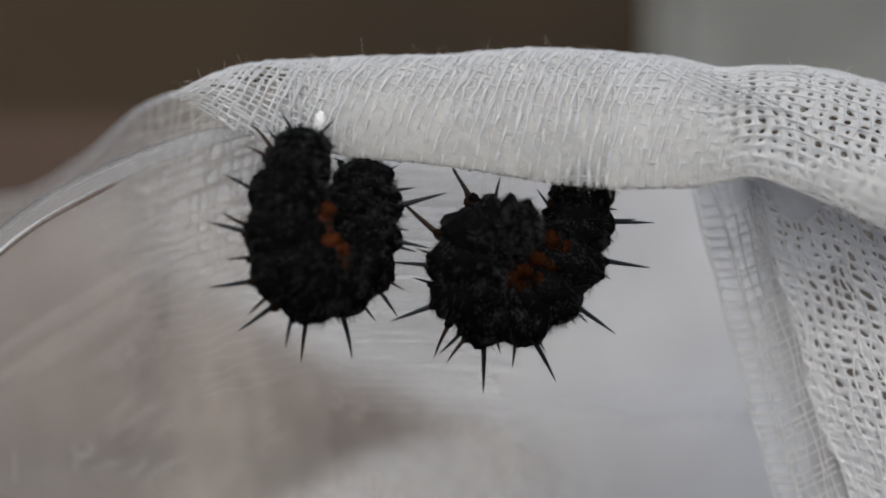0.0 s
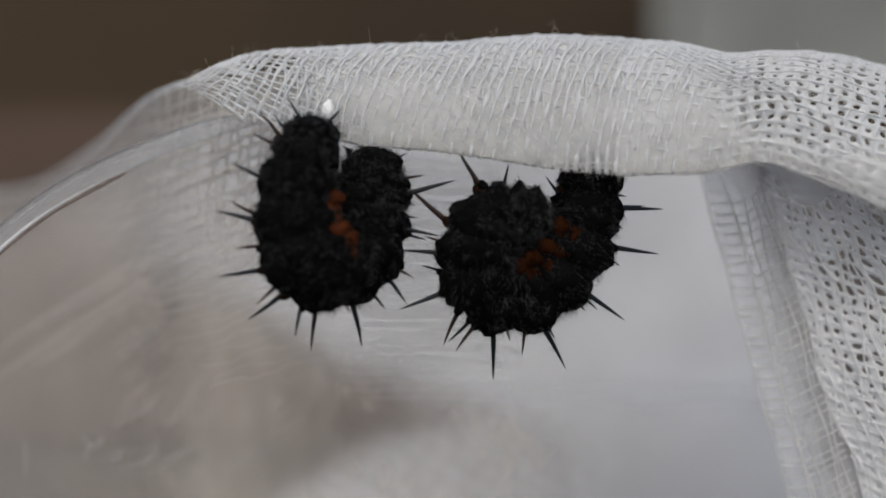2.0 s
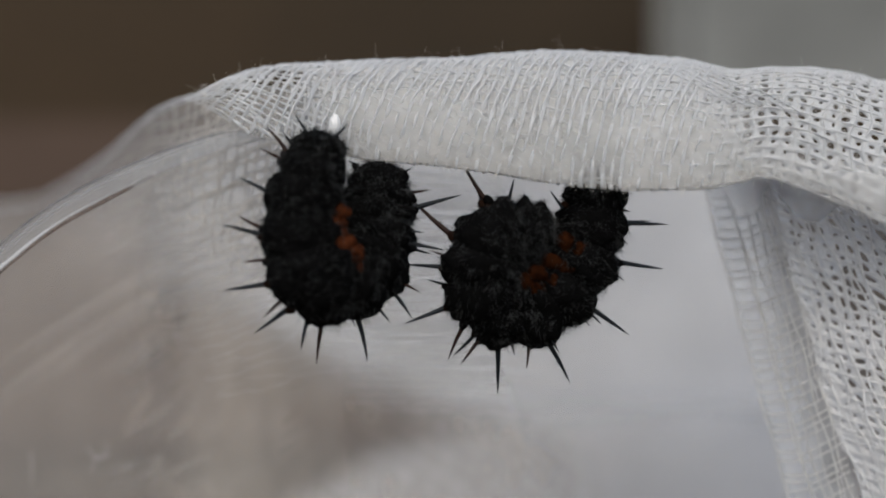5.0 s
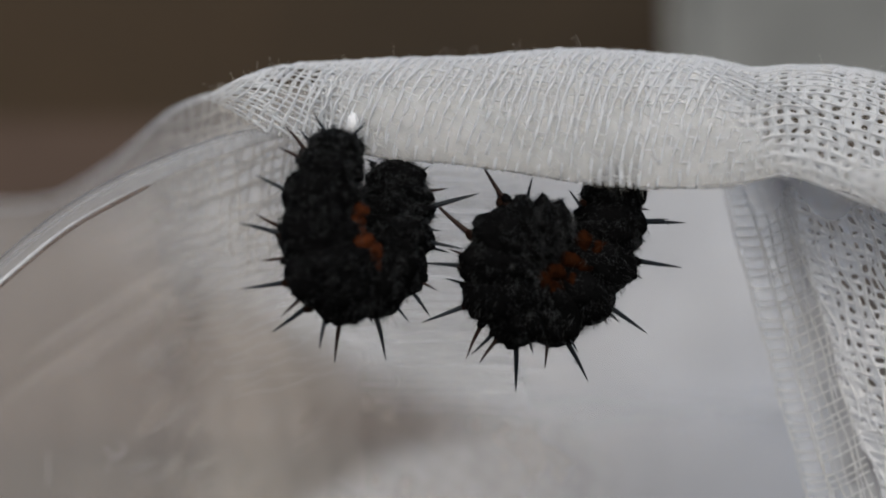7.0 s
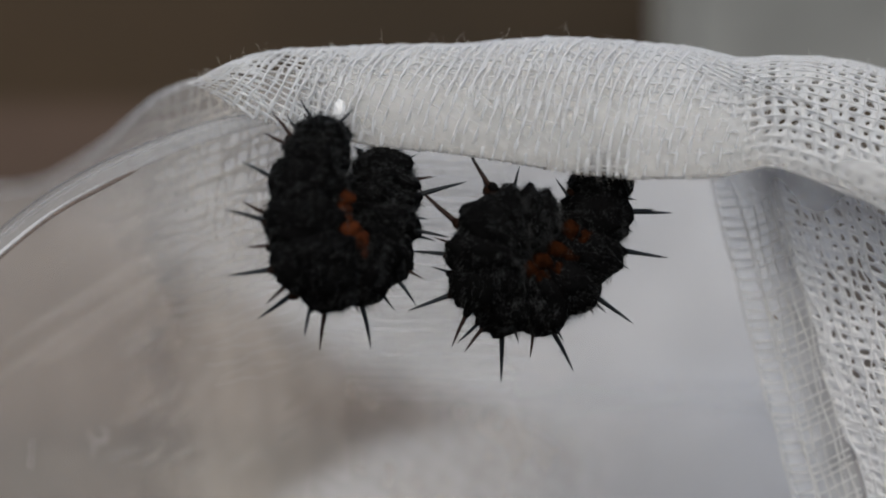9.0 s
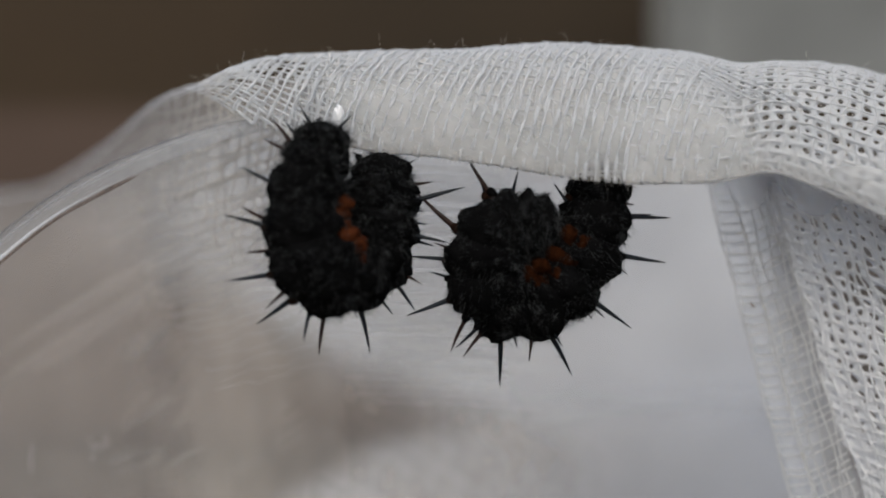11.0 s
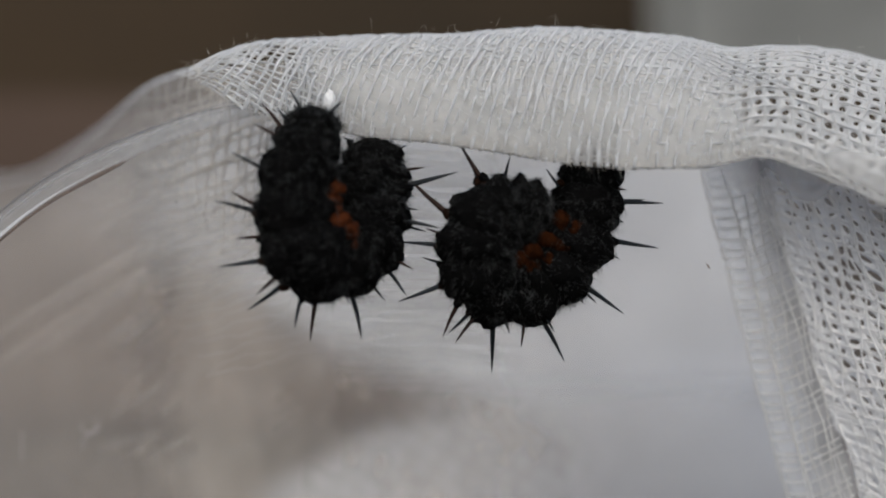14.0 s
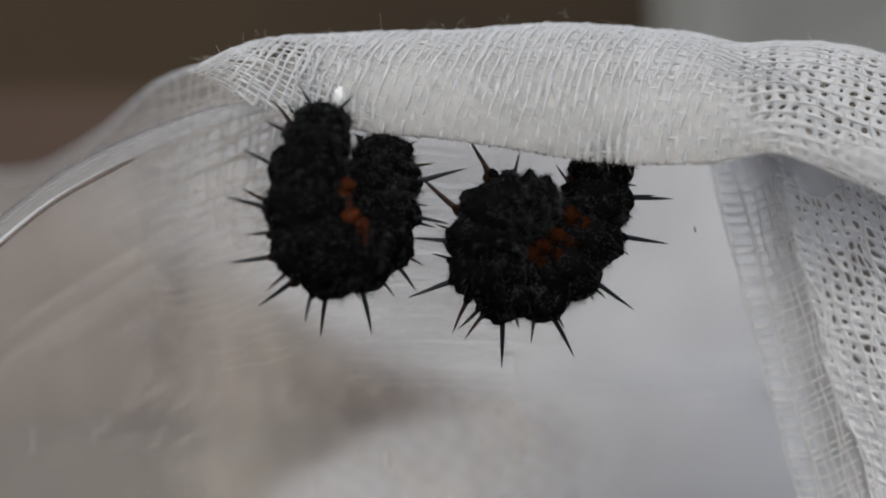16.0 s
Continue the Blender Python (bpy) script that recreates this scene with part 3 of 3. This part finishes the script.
PANEL_L = soft_curve([200, 330, 500, 690, 920, 1300], [1193, 1221, 1268, 1318, 1383, 1478], 40)
DRAPE_LOW = soft_curve([0, 100, 250, 363, 493, 633, 783, 893, 1000, 1080, 1385], [500, 520, 548, 585, 680, 750, 795, 818, 870, 1150, 1480])
gauze = drape("gauze_drape", "white gauze hanging behind the caterpillars with a thin border", 40, 1560,
      soft_curve([0, 105, 174, 252, 310, 460, 1385], [440, 380, 330, 262, 240, 190, 190]),
      DRAPE_LOW, 0.245, 31, 520, 0, 130,
      lambda y: PANEL_L(y) + 120, 0.00005)
u, py = np.meshgrid(np.linspace(60, 1120, 160), np.linspace(420, 1050, 110))
streak = smooth_noise((u * 0.45 - py) * 2.2, (u + py * 0.45) * 0.35, 91, 60.0) + 0.5 * smooth_noise((u * 0.6 - py) * 5, (u + py * 0.6) * 0.5, 92, 60.0) + 0.45 * smooth_noise(u, py, 93, 14.0)
fade = ease(np.clip((u - 60) / 420, 0, 1)) * ease(np.clip((1120 - u) / 240, 0, 1)) * ease(np.clip((py - DRAPE_LOW(np.minimum(u, 930)) + 120) / 110, 0, 1))
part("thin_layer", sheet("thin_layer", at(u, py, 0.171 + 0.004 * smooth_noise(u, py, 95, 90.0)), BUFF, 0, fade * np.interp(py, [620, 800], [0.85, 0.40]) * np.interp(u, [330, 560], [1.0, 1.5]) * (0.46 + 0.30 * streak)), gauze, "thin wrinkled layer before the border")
drape("gauze_fold", "soft white gauze fold at the bottom of the bag", 420, 1560,
      soft_curve([380, 533, 633, 783, 893, 1000, 1400], [905, 832, 768, 728, 705, 690, 690]), soft_curve([400, 1400], [1450, 1450]), 0.228, 32, 90, 80, 0,
      lambda y: PANEL_L(y) + 90, 0.00006)


# ---- right net panel with its ladder hem ----

def panel(u, v, off=0.0):
    """u in view units right of the hem, v downwards."""
    x = PANEL_L(v) + u
    d = 0.1545 - 0.000026 * np.clip(u, 0, 400) - 0.0045 * ease(np.clip((560 - np.asarray(v)) / 260, 0, 1)) * np.clip(u / 120, 0, 1) + off + 0.0007 * smooth_noise(u, v, 41, 60.0)
    return at(x, v, d)


def net_panel():
    cloth = tagged(new("gauze_cloth"), "open white gauze side panel with a ladder-like selvedge", "gauze cloth")
    rs = np.random.RandomState(14)
    hem = Tubes(4)
    lines = []
    for u0 in (0, 41, 45):
        lines.append(lambda s, o=u0: (o + 1.5 * np.sin(s * 40 + o), 322 + s * 900))
    for v0 in np.arange(330, 1200, 18.0):
        o = v0 + rs.normal() * 1.5
        tilt = rs.normal() * 2
        lines.append(lambda s, o=o, t=tilt: (s * 44 - 2, o + t * s + 3 * np.sin(s * math.pi)))
        lines.append(lambda s, o=o + 5, t=tilt: (44 + s * 78, o + t - 34 * s ** 1.2))
    for u0 in (62, 80, 97, 112):
        lines.append(lambda s, o=u0: (o + 3 * np.sin(s * 33 + o), 318 + s * 900))
    weave(hem, panel, lines, 0.000095, 0.0001, 15, 60, thin=lambda u, v: np.interp(v, [335, 430], [0.35, 1.0]))
    part("selvedge", hem.mesh("selvedge", RUNG), cloth, "ladder-like selvedge of the gauze", "stuff")
    opened = lambda u, v: float(np.interp(u - 0.05 * max(0.0, v - 560), [100, 135, 165, 300], [0.0, 0.20, 0.34, 0.37])) * float(np.interp(v, [290, 330, 420, 640, 730, 820], [0.7, 0.95, 1, 1, 0.65, 0.25])) \
        * float(np.clip(1 + 0.35 * smooth_noise(u, v, 47, 30.0), 0.3, 1.4))
    grid = lambda i, j: (98 + 22.5 * i + 5 * np.sin(j * 0.45 + i) + (0.045 * i + 0.9) * j, 190 + 21.5 * j + 9.5 * i + 4 * np.sin(i * 0.9))
    part("net", holed_cloth("net", lambda u, v, off=0.0: panel(u, np.maximum(v, 285), 0.0004 + off), grid, 19, 47, opened, PALE, 82, 0.00022, 0.22), cloth, "open white net of fluffy threads with round holes", "stuff")
    yarn = Tubes(4)
    yarns(yarn, lambda u, v, off=0.0: panel(u, np.maximum(v, 285), 0.0002 + off), grid, 19, 47, 0.00011, 85)
    part("net_yarn", yarn.mesh("net_yarn", PALE), cloth, "yarns between the round holes", "stuff")
    net = Tubes(5)
    lines = []
    for u0 in np.arange(60, 540, 25.0):
        o, ph = u0 + rs.normal() * 4.0, rs.uniform(0, 6)
        lines.append(lambda s, o=o, ph=ph: (o + 5.5 * np.sin(s * 41 + ph) + 5 * np.sin(s * 17 + o / 60) + (o - 60) * 0.10 * s + 40 * s, 285 + s * 900))
    inside = lambda u, v: np.clip((u - 96) / 14, 0.02, 1)
    weave(net, lambda u, v, q=0.0: panel(np.maximum(u, 90), v, q), lines, 0.00013, 0.0002, 16, 170, 0.00020, inside, 0.0014)
    part("front_weave", net.mesh("front_weave", PALE), cloth, "single threads standing out from the net", "stuff")
    u, v = np.meshgrid(np.linspace(0, 150, 40), np.linspace(300, 1190, 80))
    close = np.interp(u, [0, 10, 38, 46, 60, 115, 150], [0.0, 0.45, 0.50, 0.35, 0.50, 0.60, 0.0]) * (1 + 0.15 * smooth_noise(u, v, 48, 22.0)) * np.interp(v, [300, 380, 800, 1000], [0.7, 1, 0.95, 0.8])
    part("tape", sheet("tape", panel(u, v, 0.0007), DRAPE, 0, close), cloth, "pale doubled tape behind the ladder rungs")
    u, v = np.meshgrid(np.linspace(100, 520, 24), np.linspace(320, 1250, 60))
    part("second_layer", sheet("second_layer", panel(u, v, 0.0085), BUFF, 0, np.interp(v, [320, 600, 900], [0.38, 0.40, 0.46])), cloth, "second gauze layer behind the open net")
    # pale sheet laid over the panel's shaded top to lighten it
    u, v = np.meshgrid(np.linspace(-10, 520, 60), np.linspace(0, 1, 40))
    part("lightening_sheet", sheet("lightening_sheet", panel(u, 290 + 230 * v, -0.0007), DRAPE, 0, 0.55 * (1 - v) ** 1.6 * np.clip((u + 10) / 60, 0, 1) * (1 + 0.2 * smooth_noise(u, v * 230, 49, 25.0))), cloth, "pale sheet added to lighten the shaded top of the panel")
    u, v = np.meshgrid(np.linspace(60, 520, 20), np.linspace(800, 1250, 30))
    part("doubled_foot", sheet("doubled_foot", panel(u, v - 0.45 * u + 100, 0.0012), FOLD), cloth, "doubled lower part of the gauze")


net_panel()

# near fold of cloth crossing the panel
def near_fold():
    s, k = np.meshgrid(np.linspace(0, 1, 50), np.linspace(-1, 1, 25), indexing="ij")
    px = 1250 + 470 * s + 10 * k
    py = 292 + 14 * s + 135 * np.clip(s - 0.15, 0, 1) ** 1.5
    w = 14 + 70 * np.sin(np.clip(s * 1.15, 0, 1) * math.pi / 2)
    g = at(px, py + w * k, 0.1385 - 0.004 * s + 0.0014 * k * k)
    part("near_fold", sheet("near_fold", g, HAZE, 0, 0.50 * ease(np.clip(s * 1.6, 0, 1)) * (1 - k * k) ** 1.5), rolled, "smooth pale fold of the cloth near the lens")


near_fold()


# ---- plastic rim at the far side ----
def plastic_rim():
    s = np.linspace(0, 1, 80)
    x = -140 + 590 * s
    lo, hi = RIM_LOW(x), RIM_TOP(x)
    d = 0.1490 - 0.002 * s
    edge = lambda k: at(x, lo + (hi - lo) * k, d + 0.0006 * (k - 0.5) ** 2)
    ob = tagged(new("plastic_rim"), "translucent clear plastic rim band under the gauze", "plastic rim")
    band = part("band", sheet("band", np.stack([edge(k) for k in np.linspace(0, 1, 9)]), PLASTIC, 0.0006), ob)
    fade = lambda a, b: np.interp(x, a, b)
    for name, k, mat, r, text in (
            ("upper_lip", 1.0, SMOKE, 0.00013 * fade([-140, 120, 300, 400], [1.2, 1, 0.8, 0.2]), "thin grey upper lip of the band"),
            # thin tube added to imitate a bright streak on the plastic
            ("ridge", 0.70, PLASTIC, 0.00010 * fade([-140, 250, 450], [1.2, 1, 0.2]), "fine line added for a streak on the band"),
            # highlight drawn as a white tube that thins out to the right
            ("lip_highlight", 0.10, LIP_GLINT, 0.00024 * fade([-140, 20, 90, 200, 330, 450], [1.1, 0.75, 0.28, 0.05, 0.04, 0.03]), "white highlight painted on the band's lower lip"),
            # refraction of the brown wall, drawn as a tinted tube
            ("refraction_line", -0.10, RIM_REFRACTION, 0.00022 * fade([-140, 0, 100, 165, 200, 215, 450], [0.5, 0.6, 0.85, 1.15, 0.8, 0.15, 0.06]), "painted brown refraction line under the lip")):
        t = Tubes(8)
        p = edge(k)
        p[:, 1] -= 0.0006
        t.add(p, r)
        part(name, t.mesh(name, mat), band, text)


plastic_rim()


# ---- caterpillars ----
def spline(pts, n):
    """Catmull-Rom run through the rows of pts."""
    p = np.array(pts, float)
    p = np.vstack([2 * p[0] - p[1], p, 2 * p[-1] - p[-2]])
    out = []
    for q in np.linspace(0, len(pts) - 1 - 1e-6, n):
        i = int(q)
        f = q - i
        a, b, c, d = p[i:i + 4]
        out.append(0.5 * (2 * b + (c - a) * f + (2 * a - 5 * b + 4 * c - d) * f * f + (3 * b - a - 3 * c + d) * f ** 3))
    return np.array(out)


def spine_mesh(base, tip, rad, mat, rs):
    """A tapered spine with a swollen foot and a few side bristles."""
    t = Tubes(7)
    axis = tip - base
    ln = np.linalg.norm(axis)
    s = np.linspace(0, 1, 9)
    side = np.cross(axis, rs.normal(size=3))
    side /= np.linalg.norm(side)
    bow = rs.uniform(-0.03, 0.03) * ln
    pts = base + axis * s[:, None] + side * (np.sin(s * math.pi) * bow)[:, None]
    t.add(pts, rad * np.interp(s, [0, 0.12, 0.4, 0.8, 1], [1.7, 1.15, 0.92, 0.52, 0.10]))
    for q in rs.uniform(0.15, 0.7, 4):
        d = axis / ln * 0.8 + np.cross(axis / ln, rs.normal(size=3))
        d /= np.linalg.norm(d)
        b = base + axis * q
        t.add(np.array([b, b + d * ln * 0.05, b + d * ln * 0.10]), [rad * 0.18, rad * 0.12, rad * 0.03])
    return t.mesh("spine", mat)


def caterpillar(label, knots, spines, legs, seed, nseg=12, depth=0.26, leg_mat=None):
    """knots: view x, y, depth in mm, radius in view units; spines: base x, y, tip x, y, depth of the base and the tip in mm from the body's line."""
    rs = np.random.RandomState(seed)
    k = np.array(knots, float)
    pts = at(k[:, 0], k[:, 1], k[:, 2] / 1000)
    rad = k[:, 3] / FOCAL * k[:, 2] / 1000
    run = spline(np.column_stack([pts, rad]), 361)
    line, radius = run[:, :3], run[:, 3]
    o = line[0].copy()
    top = new("caterpillar")
    top.location = o
    tagged(top, label, "caterpillar", "caterpillars under the gauze")
    tan = np.gradient(line, axis=0)
    tan /= np.linalg.norm(tan, axis=1, keepdims=True)
    side = np.cross(tan, [0, 1.0, 0])
    side /= np.linalg.norm(side, axis=1, keepdims=True)
    up = np.cross(side, tan)
    K, R = 44, 17
    ang = np.linspace(0, 2 * math.pi, K, endpoint=False)
    per = 360 // nseg
    hairs = Tubes(3)

    def girth(g, f, a):
        """The swelling of segment g at the run f and the angle a: a fat ring with warts."""
        skew = 0.10 * np.sin(a * 2 + g) + 0.05 * np.sin(a * 5 + g * 2.1)
        q = np.clip(f + skew * np.sin(f * math.pi), 0, 1)
        r = 0.926 - 0.6 * depth + depth * np.sin(q * math.pi) ** 0.75
        r = r + 0.07 * np.cos(a * 7 + g * 1.3) * np.sin(f * math.pi) ** 2 + 0.025 * np.sin(a * 11 + f * 9 + g)
        if g == nseg - 1:
            r = r * np.sqrt(np.maximum(0.01, 1 - f ** 2.2))
        if g == 0:
            r = r * np.sqrt(np.maximum(0.05, 1 - np.clip(1 - f / 0.8, 0, 1) ** 2.5))
        return r
    for g in range(nseg):
        i0, i1 = g * per, (g + 1) * per
        idx = np.linspace(i0 - 2 if g else 0, min(i1 + 2, 360), R).astype(int)
        f = np.linspace(0, 1, R)
        v, fc = [], []
        last = g == nseg - 1
        for n, i in enumerate(idx):
            ring = line[i] + radius[i] * girth(g, f[n], ang)[:, None] * (side[i] * np.cos(ang)[:, None] + up[i] * np.sin(ang)[:, None])
            for q in range(K):
                p = Vector(ring[q])
                w = noise.noise(p * 800 + Vector((seed, 0, 0))) * 0.09 + noise.noise(p * 1900) * 0.07 + rs.normal() * 0.012
                ring[q] = ring[q] + (ring[q] - line[i]) * w
            v.append(ring)
        v = np.concatenate(v) - o
        for n in range(len(idx) - 1):
            for j in range(K):
                j2 = (j + 1) % K
                fc.append((n * K + j, n * K + j2, (n + 1) * K + j2, (n + 1) * K + j))
        fc.append(tuple(range(K))[::-1])
        fc.append(tuple((len(idx) - 1) * K + j for j in range(K)))
        part("head" if last else "segment", mesh_of("head" if last else "segment", v, fc, SKIN), top,
             "rounded black head tucked in" if last else "")
        for _ in range(170):
            i = int(rs.uniform(i0, i1))
            a = rs.uniform(0, 2 * math.pi)
            fl = (i - i0) / per
            lean = rs.normal(size=2) * 0.9
            for _ in range(7):
                i2 = min(max(i + int(rs.normal() * 2.5), 0), 360)
                a2 = a + rs.normal() * 0.10
                nrm = side[i2] * math.cos(a2) + up[i2] * math.sin(a2)
                b = line[i2] + nrm * radius[i2] * (float(girth(g, fl, np.array(a2))) - 0.04)
                d = nrm + tan[i2] * (lean[0] + rs.normal() * 0.2) + np.cross(nrm, tan[i2]) * (lean[1] + rs.normal() * 0.2)
                d /= np.linalg.norm(d)
                ln = rs.uniform(0.0004, 0.0011) * (1.7 if rs.uniform() < 0.12 else 1.0)
                drop = np.array([0, 0, -0.25 * ln])
                hairs.add(np.array([b, b + d * ln * 0.5 + drop * 0.25, b + d * ln + drop]) - o, [0.000021, 0.000017, 0.000005])
    part("fine_hair", hairs.mesh("fine_hair", HAIR), top, "short pale hairs all over the body", "stuff")
    for n, (bx, by, tx, ty) in enumerate(spines):
        j = int(np.argmin((k[:, 0] - bx) ** 2 + (k[:, 1] - by) ** 2))
        d0 = k[j, 2] / 1000
        c = at(k[j, 0], k[j, 1], d0)
        b = at(bx, by, d0)
        t = at(tx, ty, d0 + 0.0012 * math.sin(n * 2.4))
        b = b + (c - b) * 0.24
        ln = np.linalg.norm(t - b)
        bm = bmesh.new()
        bmesh.ops.create_icosphere(bm, subdivisions=2, radius=1)
        foot = at(bx, by, d0)
        turn = Vector(t - foot).to_track_quat("Z", "X").to_matrix()
        size = 0.00028 + 0.05 * ln
        for q in bm.verts:
            q.co = turn @ Vector((q.co.x * size, q.co.y * size, q.co.z * size * 1.25)) * (1 + 0.15 * noise.noise(q.co * 3)) + Vector(foot + (c - foot) * 0.10 - o)
        me = bpy.data.meshes.new("tubercle")
        bm.to_mesh(me)
        bm.free()
        me.materials.append(WART if tx < bx and n % 2 else SKIN)
        me.polygons.foreach_set("use_smooth", [True] * len(me.polygons))
        wart = part("tubercle", me, top)
        part("spine", spine_mesh(b - o, t - o, 0.00010 + 0.000035 * ln * 1000 * 0.9, SPINE_RED if n % 5 == 3 or (tx < bx - 25 and n % 2 == 0) else SPINE, rs), wart)
    bristles = Tubes(3)
    for n, (lx, ly, lr, ld) in enumerate(legs):
        c = at(lx, ly, ld / 1000)
        r = lr / FOCAL * ld / 1000
        bm = bmesh.new()
        bmesh.ops.create_icosphere(bm, subdivisions=3, radius=r)
        for q in bm.verts:
            w = q.co.normalized()
            m = 1 + 0.10 * math.cos(w.x * 5 + n) + 0.18 * noise.noise(w * 2.2 + Vector((n, 0, 0))) + 0.12 * noise.noise(w * 6 + Vector((n, 0, 0)))
            q.co = Vector((w.x * r * m, w.y * r * m * 1.2, w.z * r * m * 0.9)) + Vector(c - o)
        me = bpy.data.meshes.new("proleg")
        bm.to_mesh(me)
        bm.free()
        me.materials.append(leg_mat or ORANGE)
        me.polygons.foreach_set("use_smooth", [True] * len(me.polygons))
        part("proleg", me, top, "dull orange stubby proleg")
        for _ in range(34):
            w = rs.normal(size=3) * np.array([1, 0.7, 1])
            w[1] = -abs(w[1])
            w /= np.linalg.norm(w)
            b = c + w * r * 0.9 - o
            ln = rs.uniform(0.0003, 0.0009)
            bend = rs.normal(size=3) * 0.35
            bristles.add(np.array([b, b + (w + bend * 0.4) * ln * 0.5, b + (w + bend) * ln]), [0.000024, 0.000018, 0.000005])
    part("bristle", bristles.mesh("bristle", HAIR), top, "short bristles round the prolegs", "stuff")
    return top


def crop(rows, x0, y0, s):
    return [(x0 + a / s, y0 + b / s, x0 + c / s, y0 + d / s) for a, b, c, d in rows]


RIGHT_SPINES = crop([(293, 138, 212, 28), (268, 152, 255, 98), (353, 140, 383, 78), (170, 262, 45, 148), (158, 347, 105, 316), (135, 380, 18, 362),
                     (140, 435, 95, 413), (150, 510, 18, 558), (205, 575, 163, 678), (243, 600, 180, 665), (258, 625, 204, 696), (318, 640, 326, 792),
                     (370, 632, 383, 662), (424, 630, 422, 710)], 680, 270, 1.862) + \
    crop([(485, 630, 565, 755), (503, 620, 533, 660), (645, 520, 762, 598), (632, 530, 670, 563), (605, 542, 632, 568), (735, 365, 875, 380),
          (705, 395, 748, 420), (755, 240, 890, 232), (760, 238, 832, 220), (740, 182, 770, 190), (728, 280, 760, 298), (555, 158, 502, 120)], 680, 270, 1.862)
LEFT_SPINES = crop([(318, 100, 290, 30), (430, 118, 465, 62), (275, 140, 240, 80), (245, 165, 195, 70), (232, 192, 170, 142), (195, 305, 95, 235),
                    (172, 412, 98, 365), (168, 438, 40, 395), (182, 532, 110, 520), (188, 595, 52, 612), (235, 650, 180, 705), (265, 688, 152, 755),
                    (330, 730, 307, 812), (365, 735, 358, 858)], 340, 180, 1.859) + \
    crop([(500, 700, 527, 848), (475, 712, 488, 735), (545, 665, 605, 723), (612, 605, 676, 708), (625, 580, 700, 622), (680, 475, 740, 495),
          (675, 462, 785, 483), (676, 408, 715, 423), (690, 355, 840, 300), (655, 300, 737, 282), (630, 235, 678, 208), (570, 208, 572, 195), (480, 205, 465, 185)],
         340, 180, 1.859)

caterpillar("black spiny caterpillar in a J, dull orange prolegs, under gauze edge",
            [(1027, 300, 145.5, 56), (1027, 370, 145.5, 57), (1006, 440, 145.3, 69), (970, 500, 145.0, 74), (925, 536, 144.6, 72), (872, 540, 144.0, 71),
             (838, 508, 143.0, 76), (834, 460, 142.5, 75), (854, 414, 142.3, 63), (888, 404, 142.6, 55), (918, 402, 142.9, 52), (955, 398, 143.6, 47)],
            RIGHT_SPINES,
            [(976, 428, 22, 142.2), (1000, 440, 20, 142.4), (952, 462, 21, 142.0), (978, 470, 20, 142.1), (928, 482, 20, 141.7), (950, 496, 20, 141.9), (903, 496, 20, 141.6), (922, 512, 20, 141.7)], 51)
caterpillar("black spiny caterpillar curled tightly, orange underside, hanging by its tail",
            [(541, 226, 138.6, 41), (533, 275, 138.4, 55), (514, 340, 138.0, 68), (510, 415, 137.8, 75), (530, 480, 138.0, 82), (572, 492, 139.4, 78), (614, 470, 141.2, 78),
             (633, 415, 142.5, 76), (638, 365, 143.0, 72), (643, 332, 143.2, 62), (641, 280, 143.6, 46)],
            LEFT_SPINES,
            [(574, 372, 21, 137.4), (570, 392, 18, 137.2), (572, 412, 18, 137.0), (584, 430, 22, 136.9), (600, 446, 22, 137.0), (608, 466, 20, 137.4)], 52, depth=0.17, leg_mat=ORANGE_LIGHT)


# ---- silk pad ----
def silk_pad():
    bm = bmesh.new()
    bmesh.ops.create_icosphere(bm, subdivisions=3, radius=1)
    c = at(567, 214, 0.1415)
    for v in bm.verts:
        n = 1 + 0.2 * noise.noise(v.co * 2)
        v.co = Vector((v.co.x * 0.0006 * n, v.co.y * 0.0006 * n, v.co.z * 0.0011 * n)) + Vector(c)
    me = bpy.data.meshes.new("silk_pad")
    bm.to_mesh(me)
    bm.free()
    me.materials.append(SILK)
    tagged(new("silk_pad", me), "small white pad of spun silk on the gauze", "silk pad")


silk_pad()


# ---- tiny insect creeping up the cloth ----
def tiny_insect():
    ob = tagged(new("tiny_insect"), "minute slender brown insect rising in front of the white gauze", "insect")
    t = Tubes(8)
    s = np.linspace(-1, 1, 11)
    t.add(np.column_stack([0.00004 * s ** 2, 0 * s, s * 0.00039]), 0.00010 * np.sqrt(np.clip(1.02 - s ** 2, 0.02, 1)) * (1 + 0.15 * np.cos(s * 14)))
    part("body", t.mesh("body", BUG), ob)
    for k in (-1, 1):
        a = Tubes(4)
        a.add(np.array([(0, 0, 0.00042), (k * 0.00006, 0, 0.00052), (k * 0.0001, 0, 0.0006)]), 0.000012)
        part("antenna", a.mesh("antenna", BUG), ob)
    return ob


insect = tiny_insect()


def motions():
    rows = []
    # seconds, view x, view y, lean
    for t, x, y, a in [(0, 1440, 700, 40), (4.2, 1420, 650, 40), (6.3, 1400, 620, 42), (8.5, 1375, 583, 42), (9.2, 1340, 577, 45), (11.3, 1306, 545, 42),
                       (12.5, 1275, 535, 38), (13.0, 1268, 526, 36), (13.5, 1256, 516, 34), (14, 1246, 506, 32), (15, 1229, 474, 26), (16, 1205, 449, 10)]:
        p = at(x - 8, y, 0.163 if t < 8 else 0.147)
        rows.append((t, pose(*p, 0, -a, 0)))
    walk(insect, rows)


motions()
